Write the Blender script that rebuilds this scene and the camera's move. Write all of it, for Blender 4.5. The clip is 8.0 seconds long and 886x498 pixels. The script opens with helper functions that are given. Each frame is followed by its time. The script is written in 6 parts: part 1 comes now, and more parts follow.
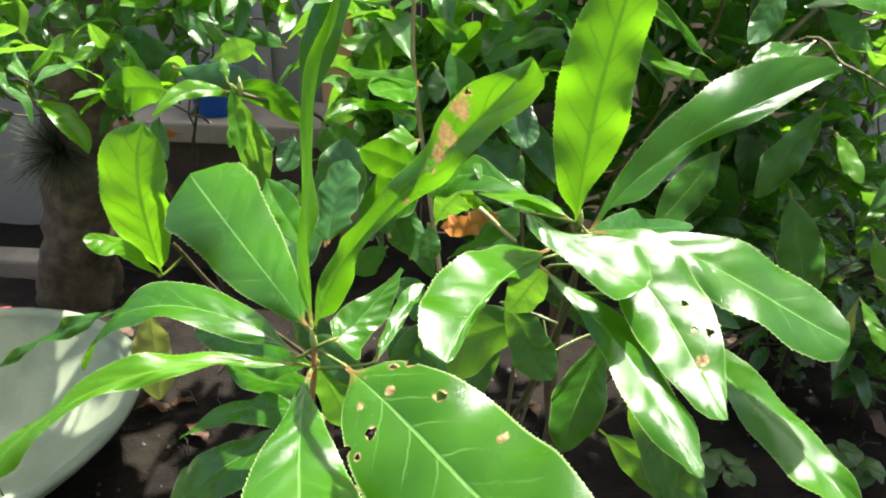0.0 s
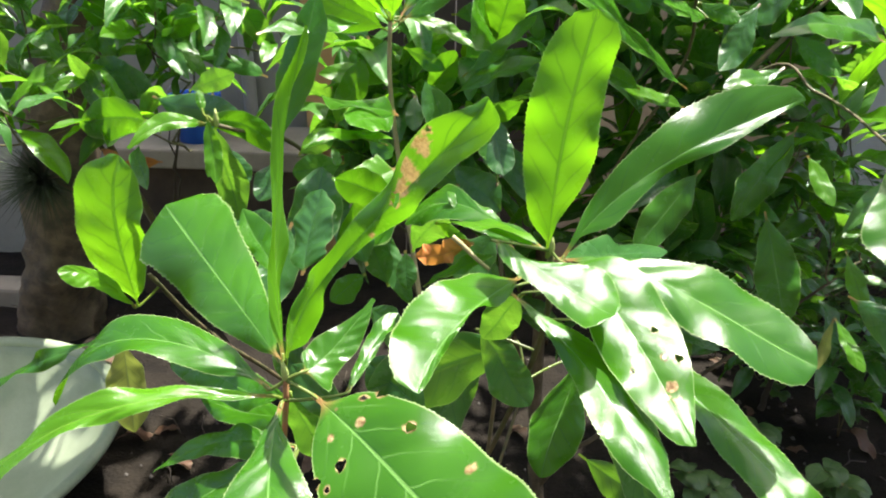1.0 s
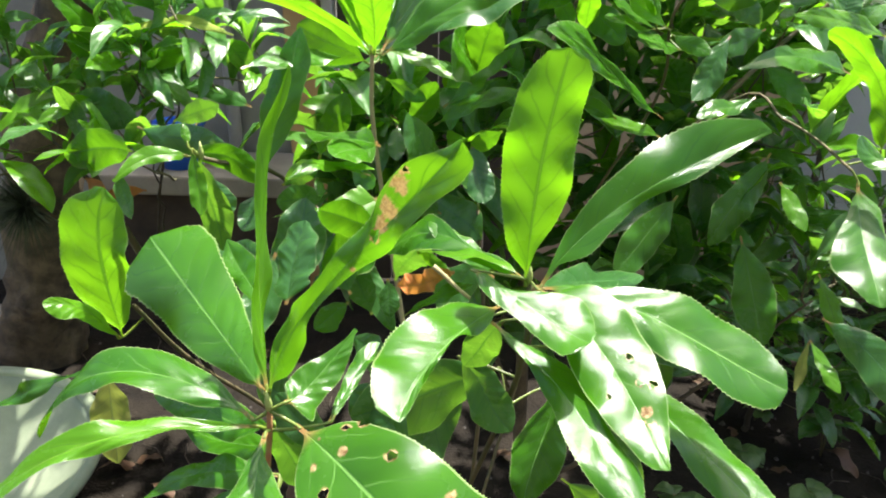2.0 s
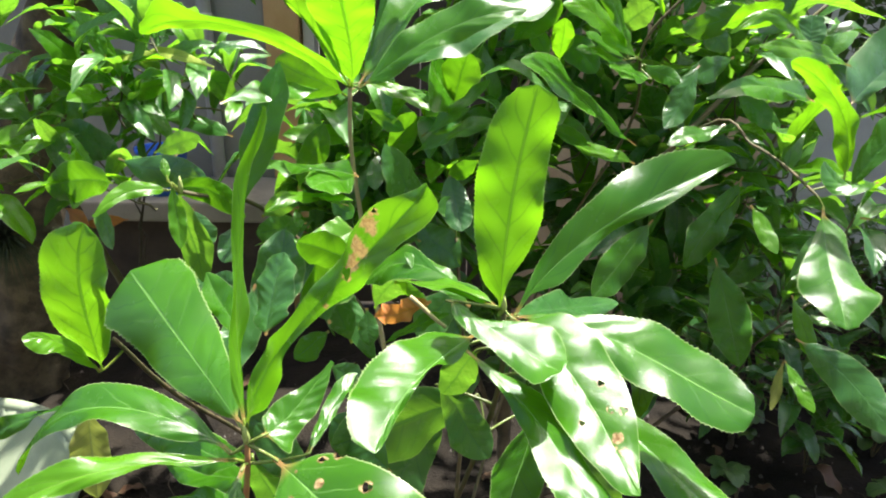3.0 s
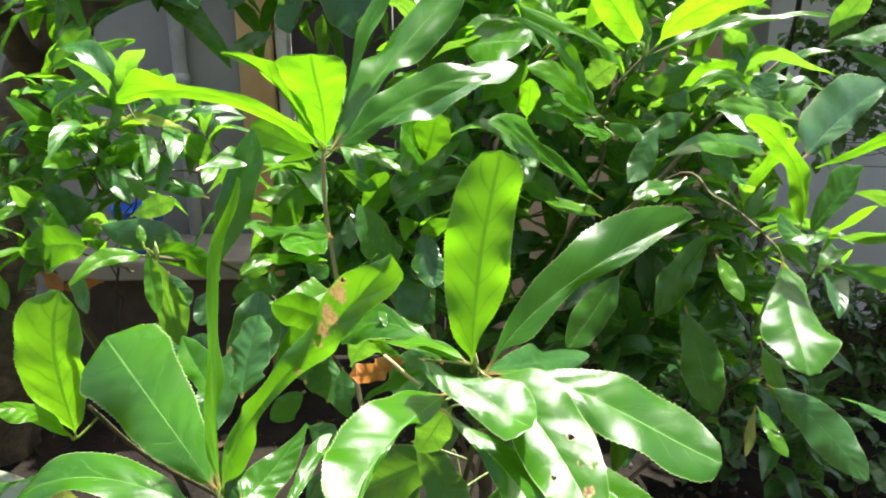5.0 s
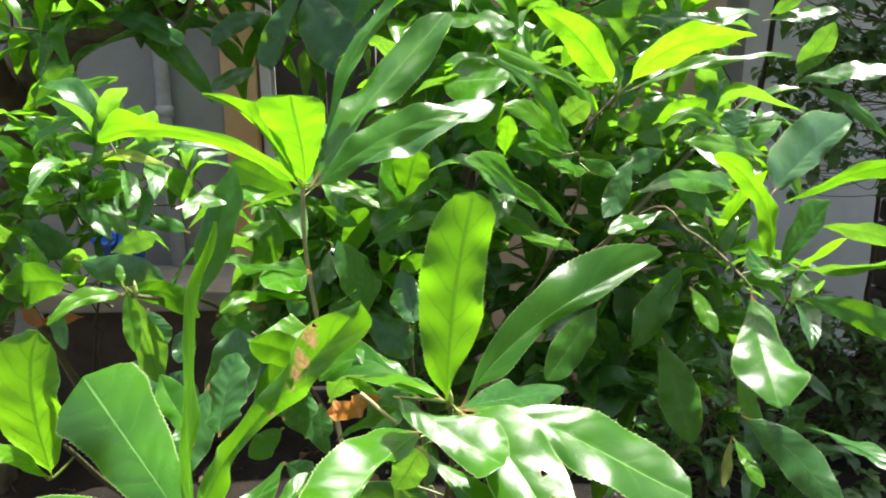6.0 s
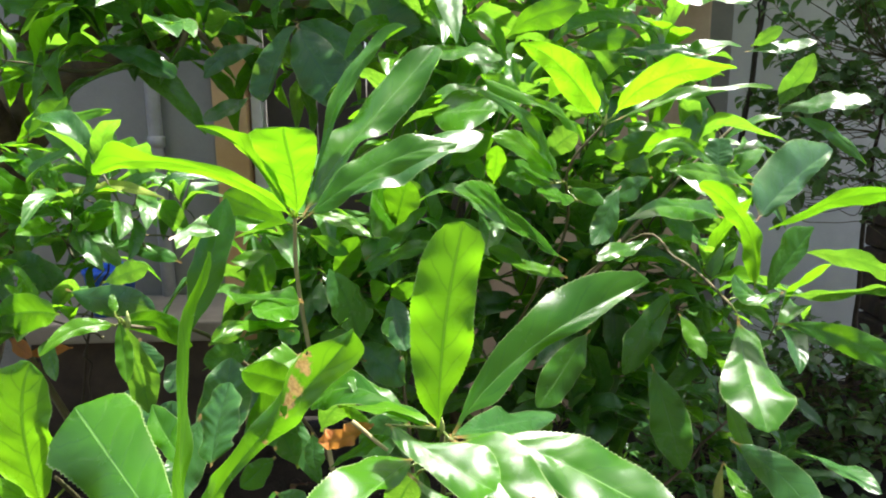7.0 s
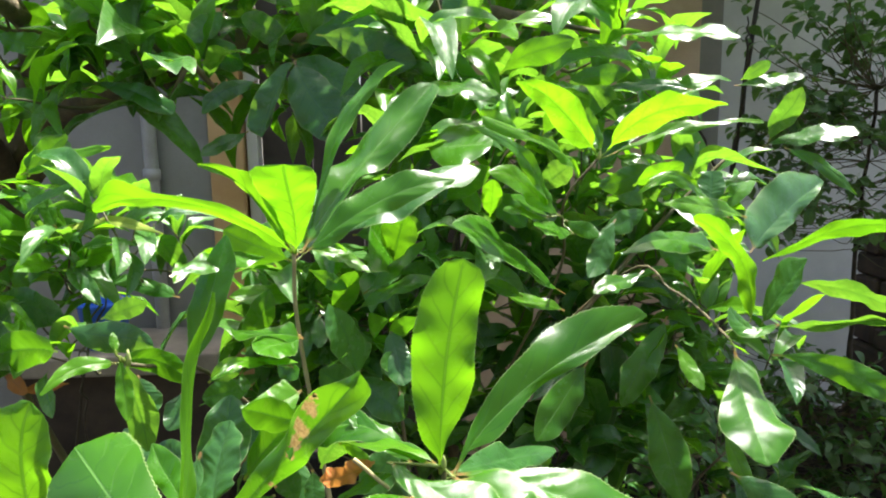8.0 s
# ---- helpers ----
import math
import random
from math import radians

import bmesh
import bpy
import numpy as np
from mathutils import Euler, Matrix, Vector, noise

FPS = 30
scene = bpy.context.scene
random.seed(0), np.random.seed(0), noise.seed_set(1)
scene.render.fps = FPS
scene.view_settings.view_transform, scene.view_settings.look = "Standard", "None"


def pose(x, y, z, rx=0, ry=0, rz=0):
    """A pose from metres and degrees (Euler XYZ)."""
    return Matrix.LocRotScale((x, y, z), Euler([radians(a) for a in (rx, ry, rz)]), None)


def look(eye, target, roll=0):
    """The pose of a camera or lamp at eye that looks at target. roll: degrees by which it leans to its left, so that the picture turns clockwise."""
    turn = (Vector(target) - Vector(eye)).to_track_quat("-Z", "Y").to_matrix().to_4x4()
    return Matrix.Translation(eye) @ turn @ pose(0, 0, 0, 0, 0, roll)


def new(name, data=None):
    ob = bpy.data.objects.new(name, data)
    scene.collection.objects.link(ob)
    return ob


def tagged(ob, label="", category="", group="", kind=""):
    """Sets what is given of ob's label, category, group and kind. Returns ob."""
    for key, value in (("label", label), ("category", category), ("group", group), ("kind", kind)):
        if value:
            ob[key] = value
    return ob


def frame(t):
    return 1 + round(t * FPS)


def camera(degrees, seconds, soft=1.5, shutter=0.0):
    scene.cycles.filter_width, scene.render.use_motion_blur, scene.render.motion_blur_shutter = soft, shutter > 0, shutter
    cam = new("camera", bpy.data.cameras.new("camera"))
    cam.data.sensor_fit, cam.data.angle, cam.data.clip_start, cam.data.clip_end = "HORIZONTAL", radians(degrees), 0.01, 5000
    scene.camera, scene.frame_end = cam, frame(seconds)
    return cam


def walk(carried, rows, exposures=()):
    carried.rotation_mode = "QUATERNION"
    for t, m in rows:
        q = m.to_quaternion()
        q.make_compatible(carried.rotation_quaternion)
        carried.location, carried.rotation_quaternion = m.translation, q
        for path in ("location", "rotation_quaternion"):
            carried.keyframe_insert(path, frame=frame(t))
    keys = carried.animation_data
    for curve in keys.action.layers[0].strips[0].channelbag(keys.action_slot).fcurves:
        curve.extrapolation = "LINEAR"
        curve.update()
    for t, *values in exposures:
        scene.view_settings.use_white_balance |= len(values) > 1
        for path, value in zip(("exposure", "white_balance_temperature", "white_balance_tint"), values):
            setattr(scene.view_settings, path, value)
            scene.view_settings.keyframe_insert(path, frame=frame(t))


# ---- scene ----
cam = camera(64.2, 8.0, 2.0)
PATH = [
    (0, (0.131, 0.131, 1.06), (-0.008, 1.934, 0.206), 1.0),
    (0.5, (0.136, 0.13, 1.063), (0.004, 1.947, 0.238), 1.0),
    (1, (0.139, 0.13, 1.065), (0.031, 1.961, 0.268), 0.8),
    (2.5, (0.144, 0.119, 1.077), (0.094, 1.989, 0.368), 0.8),
    (3, (0.148, 0.117, 1.081), (0.118, 1.997, 0.399), 0.5),
    (3.5, (0.152, 0.114, 1.082), (0.13, 2.008, 0.438), 0.0),
    (4, (0.152, 0.112, 1.084), (0.148, 2.017, 0.475), -0.2),
    (5.5, (0.155, 0.104, 1.095), (0.203, 2.037, 0.582), -0.3),
    (6, (0.159, 0.1, 1.099), (0.23, 2.042, 0.627), -0.3),
    (6.5, (0.162, 0.096, 1.099), (0.246, 2.047, 0.667), -0.6),
    (7, (0.159, 0.093, 1.101), (0.257, 2.051, 0.706), -0.5),
    (7.5, (0.157, 0.091, 1.103), (0.262, 2.056, 0.746), -0.8),
    (8, (0.155, 0.089, 1.107), (0.272, 2.06, 0.792), -0.8),
]
walk(cam, [(t, look(eye, target, roll)) for t, eye, target, roll in PATH])

# ---- light ----
SUN_ELEVATION, SUN_TURN = 68.0, 40.0  # degrees; the turn is to the right of straight ahead
world = bpy.data.worlds.new("world")
scene.world = world
world.use_nodes = True
wt = world.node_tree
sky = wt.nodes.new("ShaderNodeTexSky")
sky.sky_type, sky.sun_disc = "NISHITA", False
sky.dust_density, sky.air_density, sky.ozone_density = 4.0, 0.75, 0.6
sky.sun_elevation, sky.sun_rotation = radians(SUN_ELEVATION), radians(SUN_TURN)
wt.links.new(sky.outputs[0], wt.nodes["Background"].inputs[0])
wt.nodes["Background"].inputs[1].default_value = 0.115
sun = new("sun", bpy.data.lights.new("sun", "SUN"))
sun.data.energy, sun.data.angle, sun.data.color = 5.0, radians(0.6), (1.0, 0.96, 0.88)
sun_way = Vector((math.sin(radians(SUN_TURN)) * math.cos(radians(SUN_ELEVATION)),
                  math.cos(radians(SUN_TURN)) * math.cos(radians(SUN_ELEVATION)),
                  math.sin(radians(SUN_ELEVATION))))
sun.matrix_world = look(sun_way * 20, (0, 0, 0))
scene.view_settings.exposure = 1.8


# ---- materials ----
class Nodes:
    """A short way to write node materials."""

    def __init__(self, name):
        self.mat = bpy.data.materials.new(name)
        self.mat.use_nodes = True
        self.tree = self.mat.node_tree
        self.tree.nodes.clear()
        self.out = self.tree.nodes.new("ShaderNodeOutputMaterial")

    def add(self, kind, **settings):
        node = self.tree.nodes.new("ShaderNode" + kind)
        for key, value in settings.items():
            if key == "op":
                node.operation = value
            elif key == "blend":
                node.blend_type = value
            elif key == "attribute":
                node.attribute_name = value
        return node

    def link(self, a, b):
        self.tree.links.new(a, b)

    def put(self, socket, value):
        if hasattr(value, "is_linked"):
            self.link(value, socket)
        else:
            socket.default_value = value

    def math(self, op, a, b=0.0, clamp=False):
        node = self.add("Math", op=op)
        node.use_clamp = clamp
        self.put(node.inputs[0], a)
        self.put(node.inputs[1], b)
        return node.outputs[0]

    def ramp(self, value, low, high, a=0.0, b=1.0):
        node = self.add("MapRange")
        node.interpolation_type = "SMOOTHSTEP"
        for n, v in zip((0, 1, 2, 3, 4), (value, low, high, a, b)):
            self.put(node.inputs[n], v)
        return node.outputs[0]

    def mix(self, factor, a, b, blend="MIX"):
        node = self.add("MixRGB", blend=blend)
        self.put(node.inputs[0], factor)
        self.put(node.inputs[1], a)
        self.put(node.inputs[2], b)
        return node.outputs[0]

    def noise(self, scale, detail=4.0, rough=0.55, vector=None):
        node = self.add("TexNoise")
        node.inputs["Scale"].default_value = scale
        node.inputs["Detail"].default_value = detail
        node.inputs["Roughness"].default_value = rough
        if vector is not None:
            self.link(vector, node.inputs["Vector"])
        return node.outputs[0]

    def place(self):
        return self.add("NewGeometry").outputs["Position"]

    def bump(self, height, strength=0.3, distance=0.002):
        node = self.add("Bump")
        node.inputs["Strength"].default_value = strength
        node.inputs["Distance"].default_value = distance
        self.link(height, node.inputs["Height"])
        return node.outputs[0]

    def surface(self, colour, rough, normal=None, metal=0.0, specular=0.5, finish=True):
        node = self.add("BsdfPrincipled")
        self.put(node.inputs["Base Color"], colour)
        self.put(node.inputs["Roughness"], rough)
        self.put(node.inputs["Metallic"], metal)
        self.put(node.inputs["Specular IOR Level"], specular)
        if normal is not None:
            self.link(normal, node.inputs["Normal"])
        if finish:
            self.link(node.outputs[0], self.out.inputs[0])
        return node.outputs[0]


def rgb(r, g, b):
    return (r, g, b, 1.0)


def leaf_material(name, face, glow, vein, through_share, rough, veins=9.0, shine=0.42):
    """A glossy blade with a pale midrib, side veins, quilting and light coming through."""
    n = Nodes(name)
    uv = n.add("UVMap").outputs[0]
    split = n.add("SeparateXYZ")
    n.link(uv, split.inputs[0])
    along = split.outputs[0]
    across = n.math("ABSOLUTE", n.math("MULTIPLY", n.math("SUBTRACT", split.outputs[1], 0.5), 2.0))
    chance = n.add("ObjectInfo").outputs["Random"]
    place = n.place()
    blotch = n.noise(22.0, 3.0, 0.6, place)
    fine = n.noise(2200.0, 1.0, 0.5, place)
    wander = n.math("MULTIPLY", n.math("SUBTRACT", n.noise(38.0, 3.0, 0.5, place), 0.5), 0.9)
    phase = n.math("ADD", n.math("SUBTRACT", n.math("MULTIPLY", along, veins), n.math("MULTIPLY", across, 1.5)), wander)
    gap = n.math("ABSOLUTE", n.math("SUBTRACT", n.math("FRACT", phase), 0.5))
    side = n.math("MULTIPLY", n.ramp(gap, 0.0, 0.06, 1.0, 0.0), n.ramp(across, 0.95, 0.5, 0.0, 1.0))
    rib = n.ramp(across, 0.010, 0.036, 0.62, 0.0)
    rim = n.ramp(across, 0.962, 0.99, 0.0, 0.5)
    lines = n.math("MAXIMUM", rib, n.math("MULTIPLY", side, n.ramp(n.noise(35.0, 2.0, 0.5, place), 0.35, 0.65, 0.05, 0.38)))
    dark = tuple(c * 0.72 for c in face[:3]) + (1.0,)
    pale = (face[0] * 1.4 + 0.005, face[1] * 1.25, face[2] * 1.1, 1.0)
    body = n.mix(n.ramp(blotch, 0.3, 0.7), dark, pale)
    body = n.mix(n.math("MULTIPLY", chance, 0.5), body, rgb(face[0] * 1.5, face[1] * 1.15, face[2] * 0.9))
    body = n.mix(lines, body, vein)
    body = n.mix(rim, body, rgb(0.42, 0.52, 0.22))
    body = n.mix(n.ramp(along, 0.03, 0.10, 0.85, 0.0), body, rgb(0.30, 0.15, 0.06))
    scar = n.add("Attribute", attribute="scar").outputs["Fac"]
    dry = n.mix(n.ramp(n.noise(420.0, 3.0, 0.6, place), 0.35, 0.65), rgb(0.13, 0.065, 0.025), rgb(0.52, 0.39, 0.19))
    body = n.mix(scar, body, dry)
    light = n.mix(n.ramp(blotch, 0.3, 0.75), glow, rgb(glow[0] * 0.75, glow[1] * 0.85, glow[2] * 0.8))
    light = n.mix(n.math("MAXIMUM", n.ramp(across, 0.02, 0.08, 1.0, 0.0), n.math("MULTIPLY", n.ramp(gap, 0.0, 0.085, 0.8, 0.0), n.ramp(across, 0.98, 0.55, 0.1, 1.0))), light, rgb(glow[0] * 0.36, glow[1] * 0.47, glow[2] * 0.6))
    light = n.mix(scar, light, rgb(0.55, 0.36, 0.12))
    quilt = n.math("SUBTRACT", n.math("MULTIPLY", n.ramp(gap, 0.0, 0.5), n.ramp(n.noise(30.0, 1.0, 0.5, place), 0.35, 0.7, 0.1, 0.8)), n.math("MULTIPLY", rib, 0.55))
    relief = n.math("ADD", n.math("ADD", quilt, n.math("MULTIPLY", fine, 0.36)), n.math("MULTIPLY", n.noise(48.0, 2.0, 0.5, place), 0.12))
    normal = n.bump(relief, 0.40, 0.0010)
    gloss = n.ramp(n.noise(45.0, 4.0, 0.6, place), 0.3, 0.75, rough - 0.05, rough + 0.08)
    front = n.surface(body, gloss, normal, 0.0, shine, finish=False)
    thin = n.add("BsdfTranslucent")
    n.put(thin.inputs["Color"], light)
    both = n.add("MixShader")
    n.put(both.inputs[0], through_share)
    n.link(front, both.inputs[1])
    n.link(thin.outputs[0], both.inputs[2])
    n.link(both.outputs[0], n.out.inputs[0])
    return n.mat


LEAF = leaf_material("leaf", rgb(0.024, 0.112, 0.005), rgb(0.23, 0.58, 0.012), rgb(0.17, 0.35, 0.08), 0.28, 0.23, 8.0, 0.42)
YOUNG = leaf_material("young_leaf", rgb(0.052, 0.180, 0.009), rgb(0.29, 0.68, 0.012), rgb(0.24, 0.42, 0.06), 0.40, 0.24, 7.0, 0.34)
# Dark tone for old leaves; also stands in for shade on dim ones.
OLD_AND_SHADED = leaf_material("old_and_shaded_leaf", rgb(0.027, 0.108, 0.028), rgb(0.23, 0.50, 0.03), rgb(0.10, 0.23, 0.07), 0.30, 0.25, 9.0, 0.52)
SPOTTED = leaf_material("spotted_leaf", rgb(0.16, 0.20, 0.05), rgb(0.40, 0.45, 0.08), rgb(0.30, 0.30, 0.12), 0.40, 0.5)
DEAD = leaf_material("dead_leaf", rgb(0.36, 0.15, 0.04), rgb(0.60, 0.25, 0.05), rgb(0.40, 0.20, 0.08), 0.3, 0.55)
SMALL = leaf_material("small_leaf", rgb(0.055, 0.125, 0.042), rgb(0.20, 0.40, 0.05), rgb(0.07, 0.14, 0.05), 0.32, 0.4, 5.0)
PALE = leaf_material("pale_underside", rgb(0.24, 0.36, 0.08), rgb(0.42, 0.62, 0.05), rgb(0.34, 0.44, 0.16), 0.40, 0.45, 9.0, 0.3)
DULL = leaf_material("dull_leaf", rgb(0.052, 0.165, 0.040), rgb(0.28, 0.62, 0.03), rgb(0.19, 0.33, 0.12), 0.36, 0.27, 9.0, 0.50)
LEAVES = {"dull": DULL, "pale": PALE, "leaf": LEAF, "young": YOUNG, "old": OLD_AND_SHADED, "spotted": SPOTTED, "dead": DEAD, "small": SMALL}


def plain_material(name, a, b, scale, rough=(0.6, 0.85), relief=0.4, distance=0.004, fine=220.0, specular=0.4):
    """A surface mottled at two scales."""
    n = Nodes(name)
    place = n.place()
    big, small = n.noise(scale, 5.0, 0.6, place), n.noise(fine, 3.0, 0.6, place)
    colour = n.mix(n.ramp(big, 0.3, 0.7), a, b)
    colour = n.mix(n.math("MULTIPLY", small, 0.35), colour, rgb(a[0] * 0.6, a[1] * 0.6, a[2] * 0.6))
    height = n.math("ADD", big, n.math("MULTIPLY", small, 0.35))
    n.surface(colour, n.ramp(big, 0.3, 0.7, *rough), n.bump(height, relief, distance), 0.0, specular)
    return n.mat


TWIG = plain_material("green_twig", rgb(0.07, 0.075, 0.030), rgb(0.14, 0.10, 0.05), 60.0)
# Pale tan twig, its colour raised further to stand for sunlight on it.
PALETWIG = plain_material("pale_twig", rgb(0.34, 0.29, 0.14), rgb(0.48, 0.40, 0.22), 70.0)
BUD = plain_material("pale_green_bud", rgb(0.30, 0.40, 0.10), rgb(0.40, 0.45, 0.16), 200.0, (0.4, 0.6))
STALK = plain_material("red_leaf_stalk", rgb(0.30, 0.20, 0.07), rgb(0.36, 0.13, 0.07), 90.0)
BARK = plain_material("grey_brown_bark", rgb(0.05, 0.038, 0.022), rgb(0.19, 0.145, 0.085), 22.0, relief=0.9, distance=0.01)
DARKBARK = plain_material("dark_bark", rgb(0.025, 0.02, 0.013), rgb(0.07, 0.055, 0.038), 30.0, relief=0.8, distance=0.006)
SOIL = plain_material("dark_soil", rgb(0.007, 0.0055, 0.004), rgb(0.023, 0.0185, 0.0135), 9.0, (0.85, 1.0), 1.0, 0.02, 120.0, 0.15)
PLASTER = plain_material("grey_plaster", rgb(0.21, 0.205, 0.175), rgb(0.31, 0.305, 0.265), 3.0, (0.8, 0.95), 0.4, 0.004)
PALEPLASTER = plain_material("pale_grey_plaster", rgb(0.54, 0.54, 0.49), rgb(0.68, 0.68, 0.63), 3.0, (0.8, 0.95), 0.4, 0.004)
TAN = plain_material("tan_wood", rgb(0.48, 0.28, 0.10), rgb(0.62, 0.40, 0.18), 5.0, (0.6, 0.8))
# Cement with the shade under the bench seat put into its colour.
SHADEDCEMENT = plain_material("shaded_cement", rgb(0.030, 0.022, 0.015), rgb(0.085, 0.064, 0.045), 6.0, (0.8, 0.95))
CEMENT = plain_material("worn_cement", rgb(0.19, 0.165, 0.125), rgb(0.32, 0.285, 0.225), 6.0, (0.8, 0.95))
PLASTIC = plain_material("dull_white_plastic", rgb(0.20, 0.245, 0.155), rgb(0.32, 0.36, 0.25), 7.0, (0.4, 0.6), 0.15, 0.001)
BLUE = plain_material("blue_plastic", rgb(0.02, 0.10, 0.55), rgb(0.03, 0.16, 0.70), 10.0, (0.35, 0.5), 0.1, 0.001)
RED = plain_material("faded_red_plastic", rgb(0.16, 0.02, 0.022), rgb(0.28, 0.05, 0.05), 20.0, (0.4, 0.6), 0.1, 0.001)
PIPE = plain_material("grey_plastic_pipe", rgb(0.30, 0.29, 0.26), rgb(0.42, 0.41, 0.37), 12.0, (0.35, 0.5), 0.1, 0.001)
BRICK = plain_material("dark_weathered_brick", rgb(0.045, 0.033, 0.028), rgb(0.11, 0.075, 0.055), 16.0, (0.8, 0.95), 0.8, 0.006)
TANWALL = plain_material("tan_plaster", rgb(0.42, 0.28, 0.17), rgb(0.58, 0.43, 0.30), 4.0, (0.75, 0.95))
PAINT = plain_material("white_paint", rgb(0.50, 0.48, 0.42), rgb(0.64, 0.62, 0.55), 9.0, (0.5, 0.7), 0.15, 0.001)
DARKWOOD = plain_material("dark_wood", rgb(0.035, 0.026, 0.020), rgb(0.075, 0.055, 0.040), 7.0, (0.5, 0.7))
STONE = plain_material("pebble", rgb(0.03, 0.025, 0.02), rgb(0.10, 0.09, 0.08), 30.0)
LITTER = leaf_material("fallen_leaf", rgb(0.07, 0.042, 0.024), rgb(0.14, 0.07, 0.03), rgb(0.09, 0.06, 0.03), 0.15, 0.6)
LEAVES["litter"] = LITTER
NEEDLE = plain_material("dark_needle", rgb(0.03, 0.045, 0.02), rgb(0.07, 0.09, 0.04), 40.0)


# ---- building blocks ----
def thing(name, base, label, category, group="", kind=""):
    ob = new(name)
    ob.empty_display_size = 0.05
    ob.location = base
    return tagged(ob, label, category, group, kind)


def mesh_of(name, verts, faces, material, smooth=True, uvs=None, scar=None):
    me = bpy.data.meshes.new(name)
    me.from_pydata([tuple(v) for v in verts], [], [tuple(f) for f in faces])
    me.materials.append(material)
    if uvs is not None:
        layer = me.uv_layers.new(name="UVMap")
        index = np.empty(len(me.loops), dtype=np.int32)
        me.loops.foreach_get("vertex_index", index)
        layer.data.foreach_set("uv", np.asarray(uvs, dtype=np.float32)[index].ravel())
    if scar is not None:
        me.attributes.new("scar", "FLOAT", "POINT").data.foreach_set("value", np.asarray(scar, dtype=np.float32))
    if smooth:
        me.polygons.foreach_set("use_smooth", [True] * len(me.polygons))
    me.update()
    return me


def under(ob, parent):
    """Parents ob, whose place is given in the world, to a thing or to a part of one."""
    ob.parent = parent
    top = parent.parent is None
    ob.matrix_parent_inverse = Matrix.Translation(parent.location).inverted() if top else Matrix()
    return ob


def part(name, data, parent, label=""):
    ob = under(new(name, data), parent)
    return tagged(ob, label) if label else ob


def unit(v):
    return v / max(np.linalg.norm(v), 1e-9)


def turned(v, a, b):
    """v, turned by the turn that brings the unit vector a to the unit vector b."""
    axis = np.cross(a, b)
    c = float(np.dot(a, b))
    return v * c + np.cross(axis, v) + axis * np.dot(axis, v) / (1 + max(c, -0.99))


def along_rib(rib, u):
    """The place and the way at u on the smooth line through the three or four points of a midrib."""
    n = len(rib) - 1
    place, way = np.zeros(3), np.zeros(3)
    for i, p in enumerate(rib):
        others = [j for j in range(n + 1) if j != i]
        scale = math.prod((i - j) / n for j in others)
        place = place + p * math.prod(u - j / n for j in others) / scale
        way = way + p * sum(math.prod(u - k / n for k in others if k != j) for j in others) / scale
    return place, unit(way)


def leaf_profile(peak, blunt, stalk=0.07):
    """The usual outline of a leaf: how wide each side is at u, from 0 to 1; peak is where along its length it is widest."""
    alpha = blunt * peak / (1 - peak)
    top = peak**alpha * (1 - peak) ** blunt

    def widths(u):
        s = max(0.0, (u - stalk) / (1 - stalk))
        w = s**alpha * (1 - s) ** blunt / top if 0 < s < 1 else 0.0
        return w, w

    return widths


STATIONS = (0.0, 0.045, 0.12, 0.25, 0.4, 0.55, 0.7, 0.85, 0.95, 0.986, 1.0)


def uneven_profile(left, right):
    """An outline with its own half widths on each side, at seven stations along the leaf."""
    ends = [np.array([0.0004, 0.0007, *side, side[-1] * 0.58, 0.0]) for side in (left, right)]
    slopes = [np.gradient(e, STATIONS) for e in ends]

    def widths(u):
        k = min(max(int(np.searchsorted(STATIONS, u)) - 1, 0), len(STATIONS) - 2)
        h = STATIONS[k + 1] - STATIONS[k]
        t = min(max((u - STATIONS[k]) / h, 0.0), 1.0)
        out = []
        for e, d in zip(ends, slopes):
            w = (1 + 2 * t) * (1 - t) ** 2 * e[k] + t * (1 - t) ** 2 * h * d[k] + t * t * (3 - 2 * t) * e[k + 1] + t * t * (t - 1) * h * d[k + 1]
            out.append(max(w, 0.0))
        return tuple(out)

    return widths


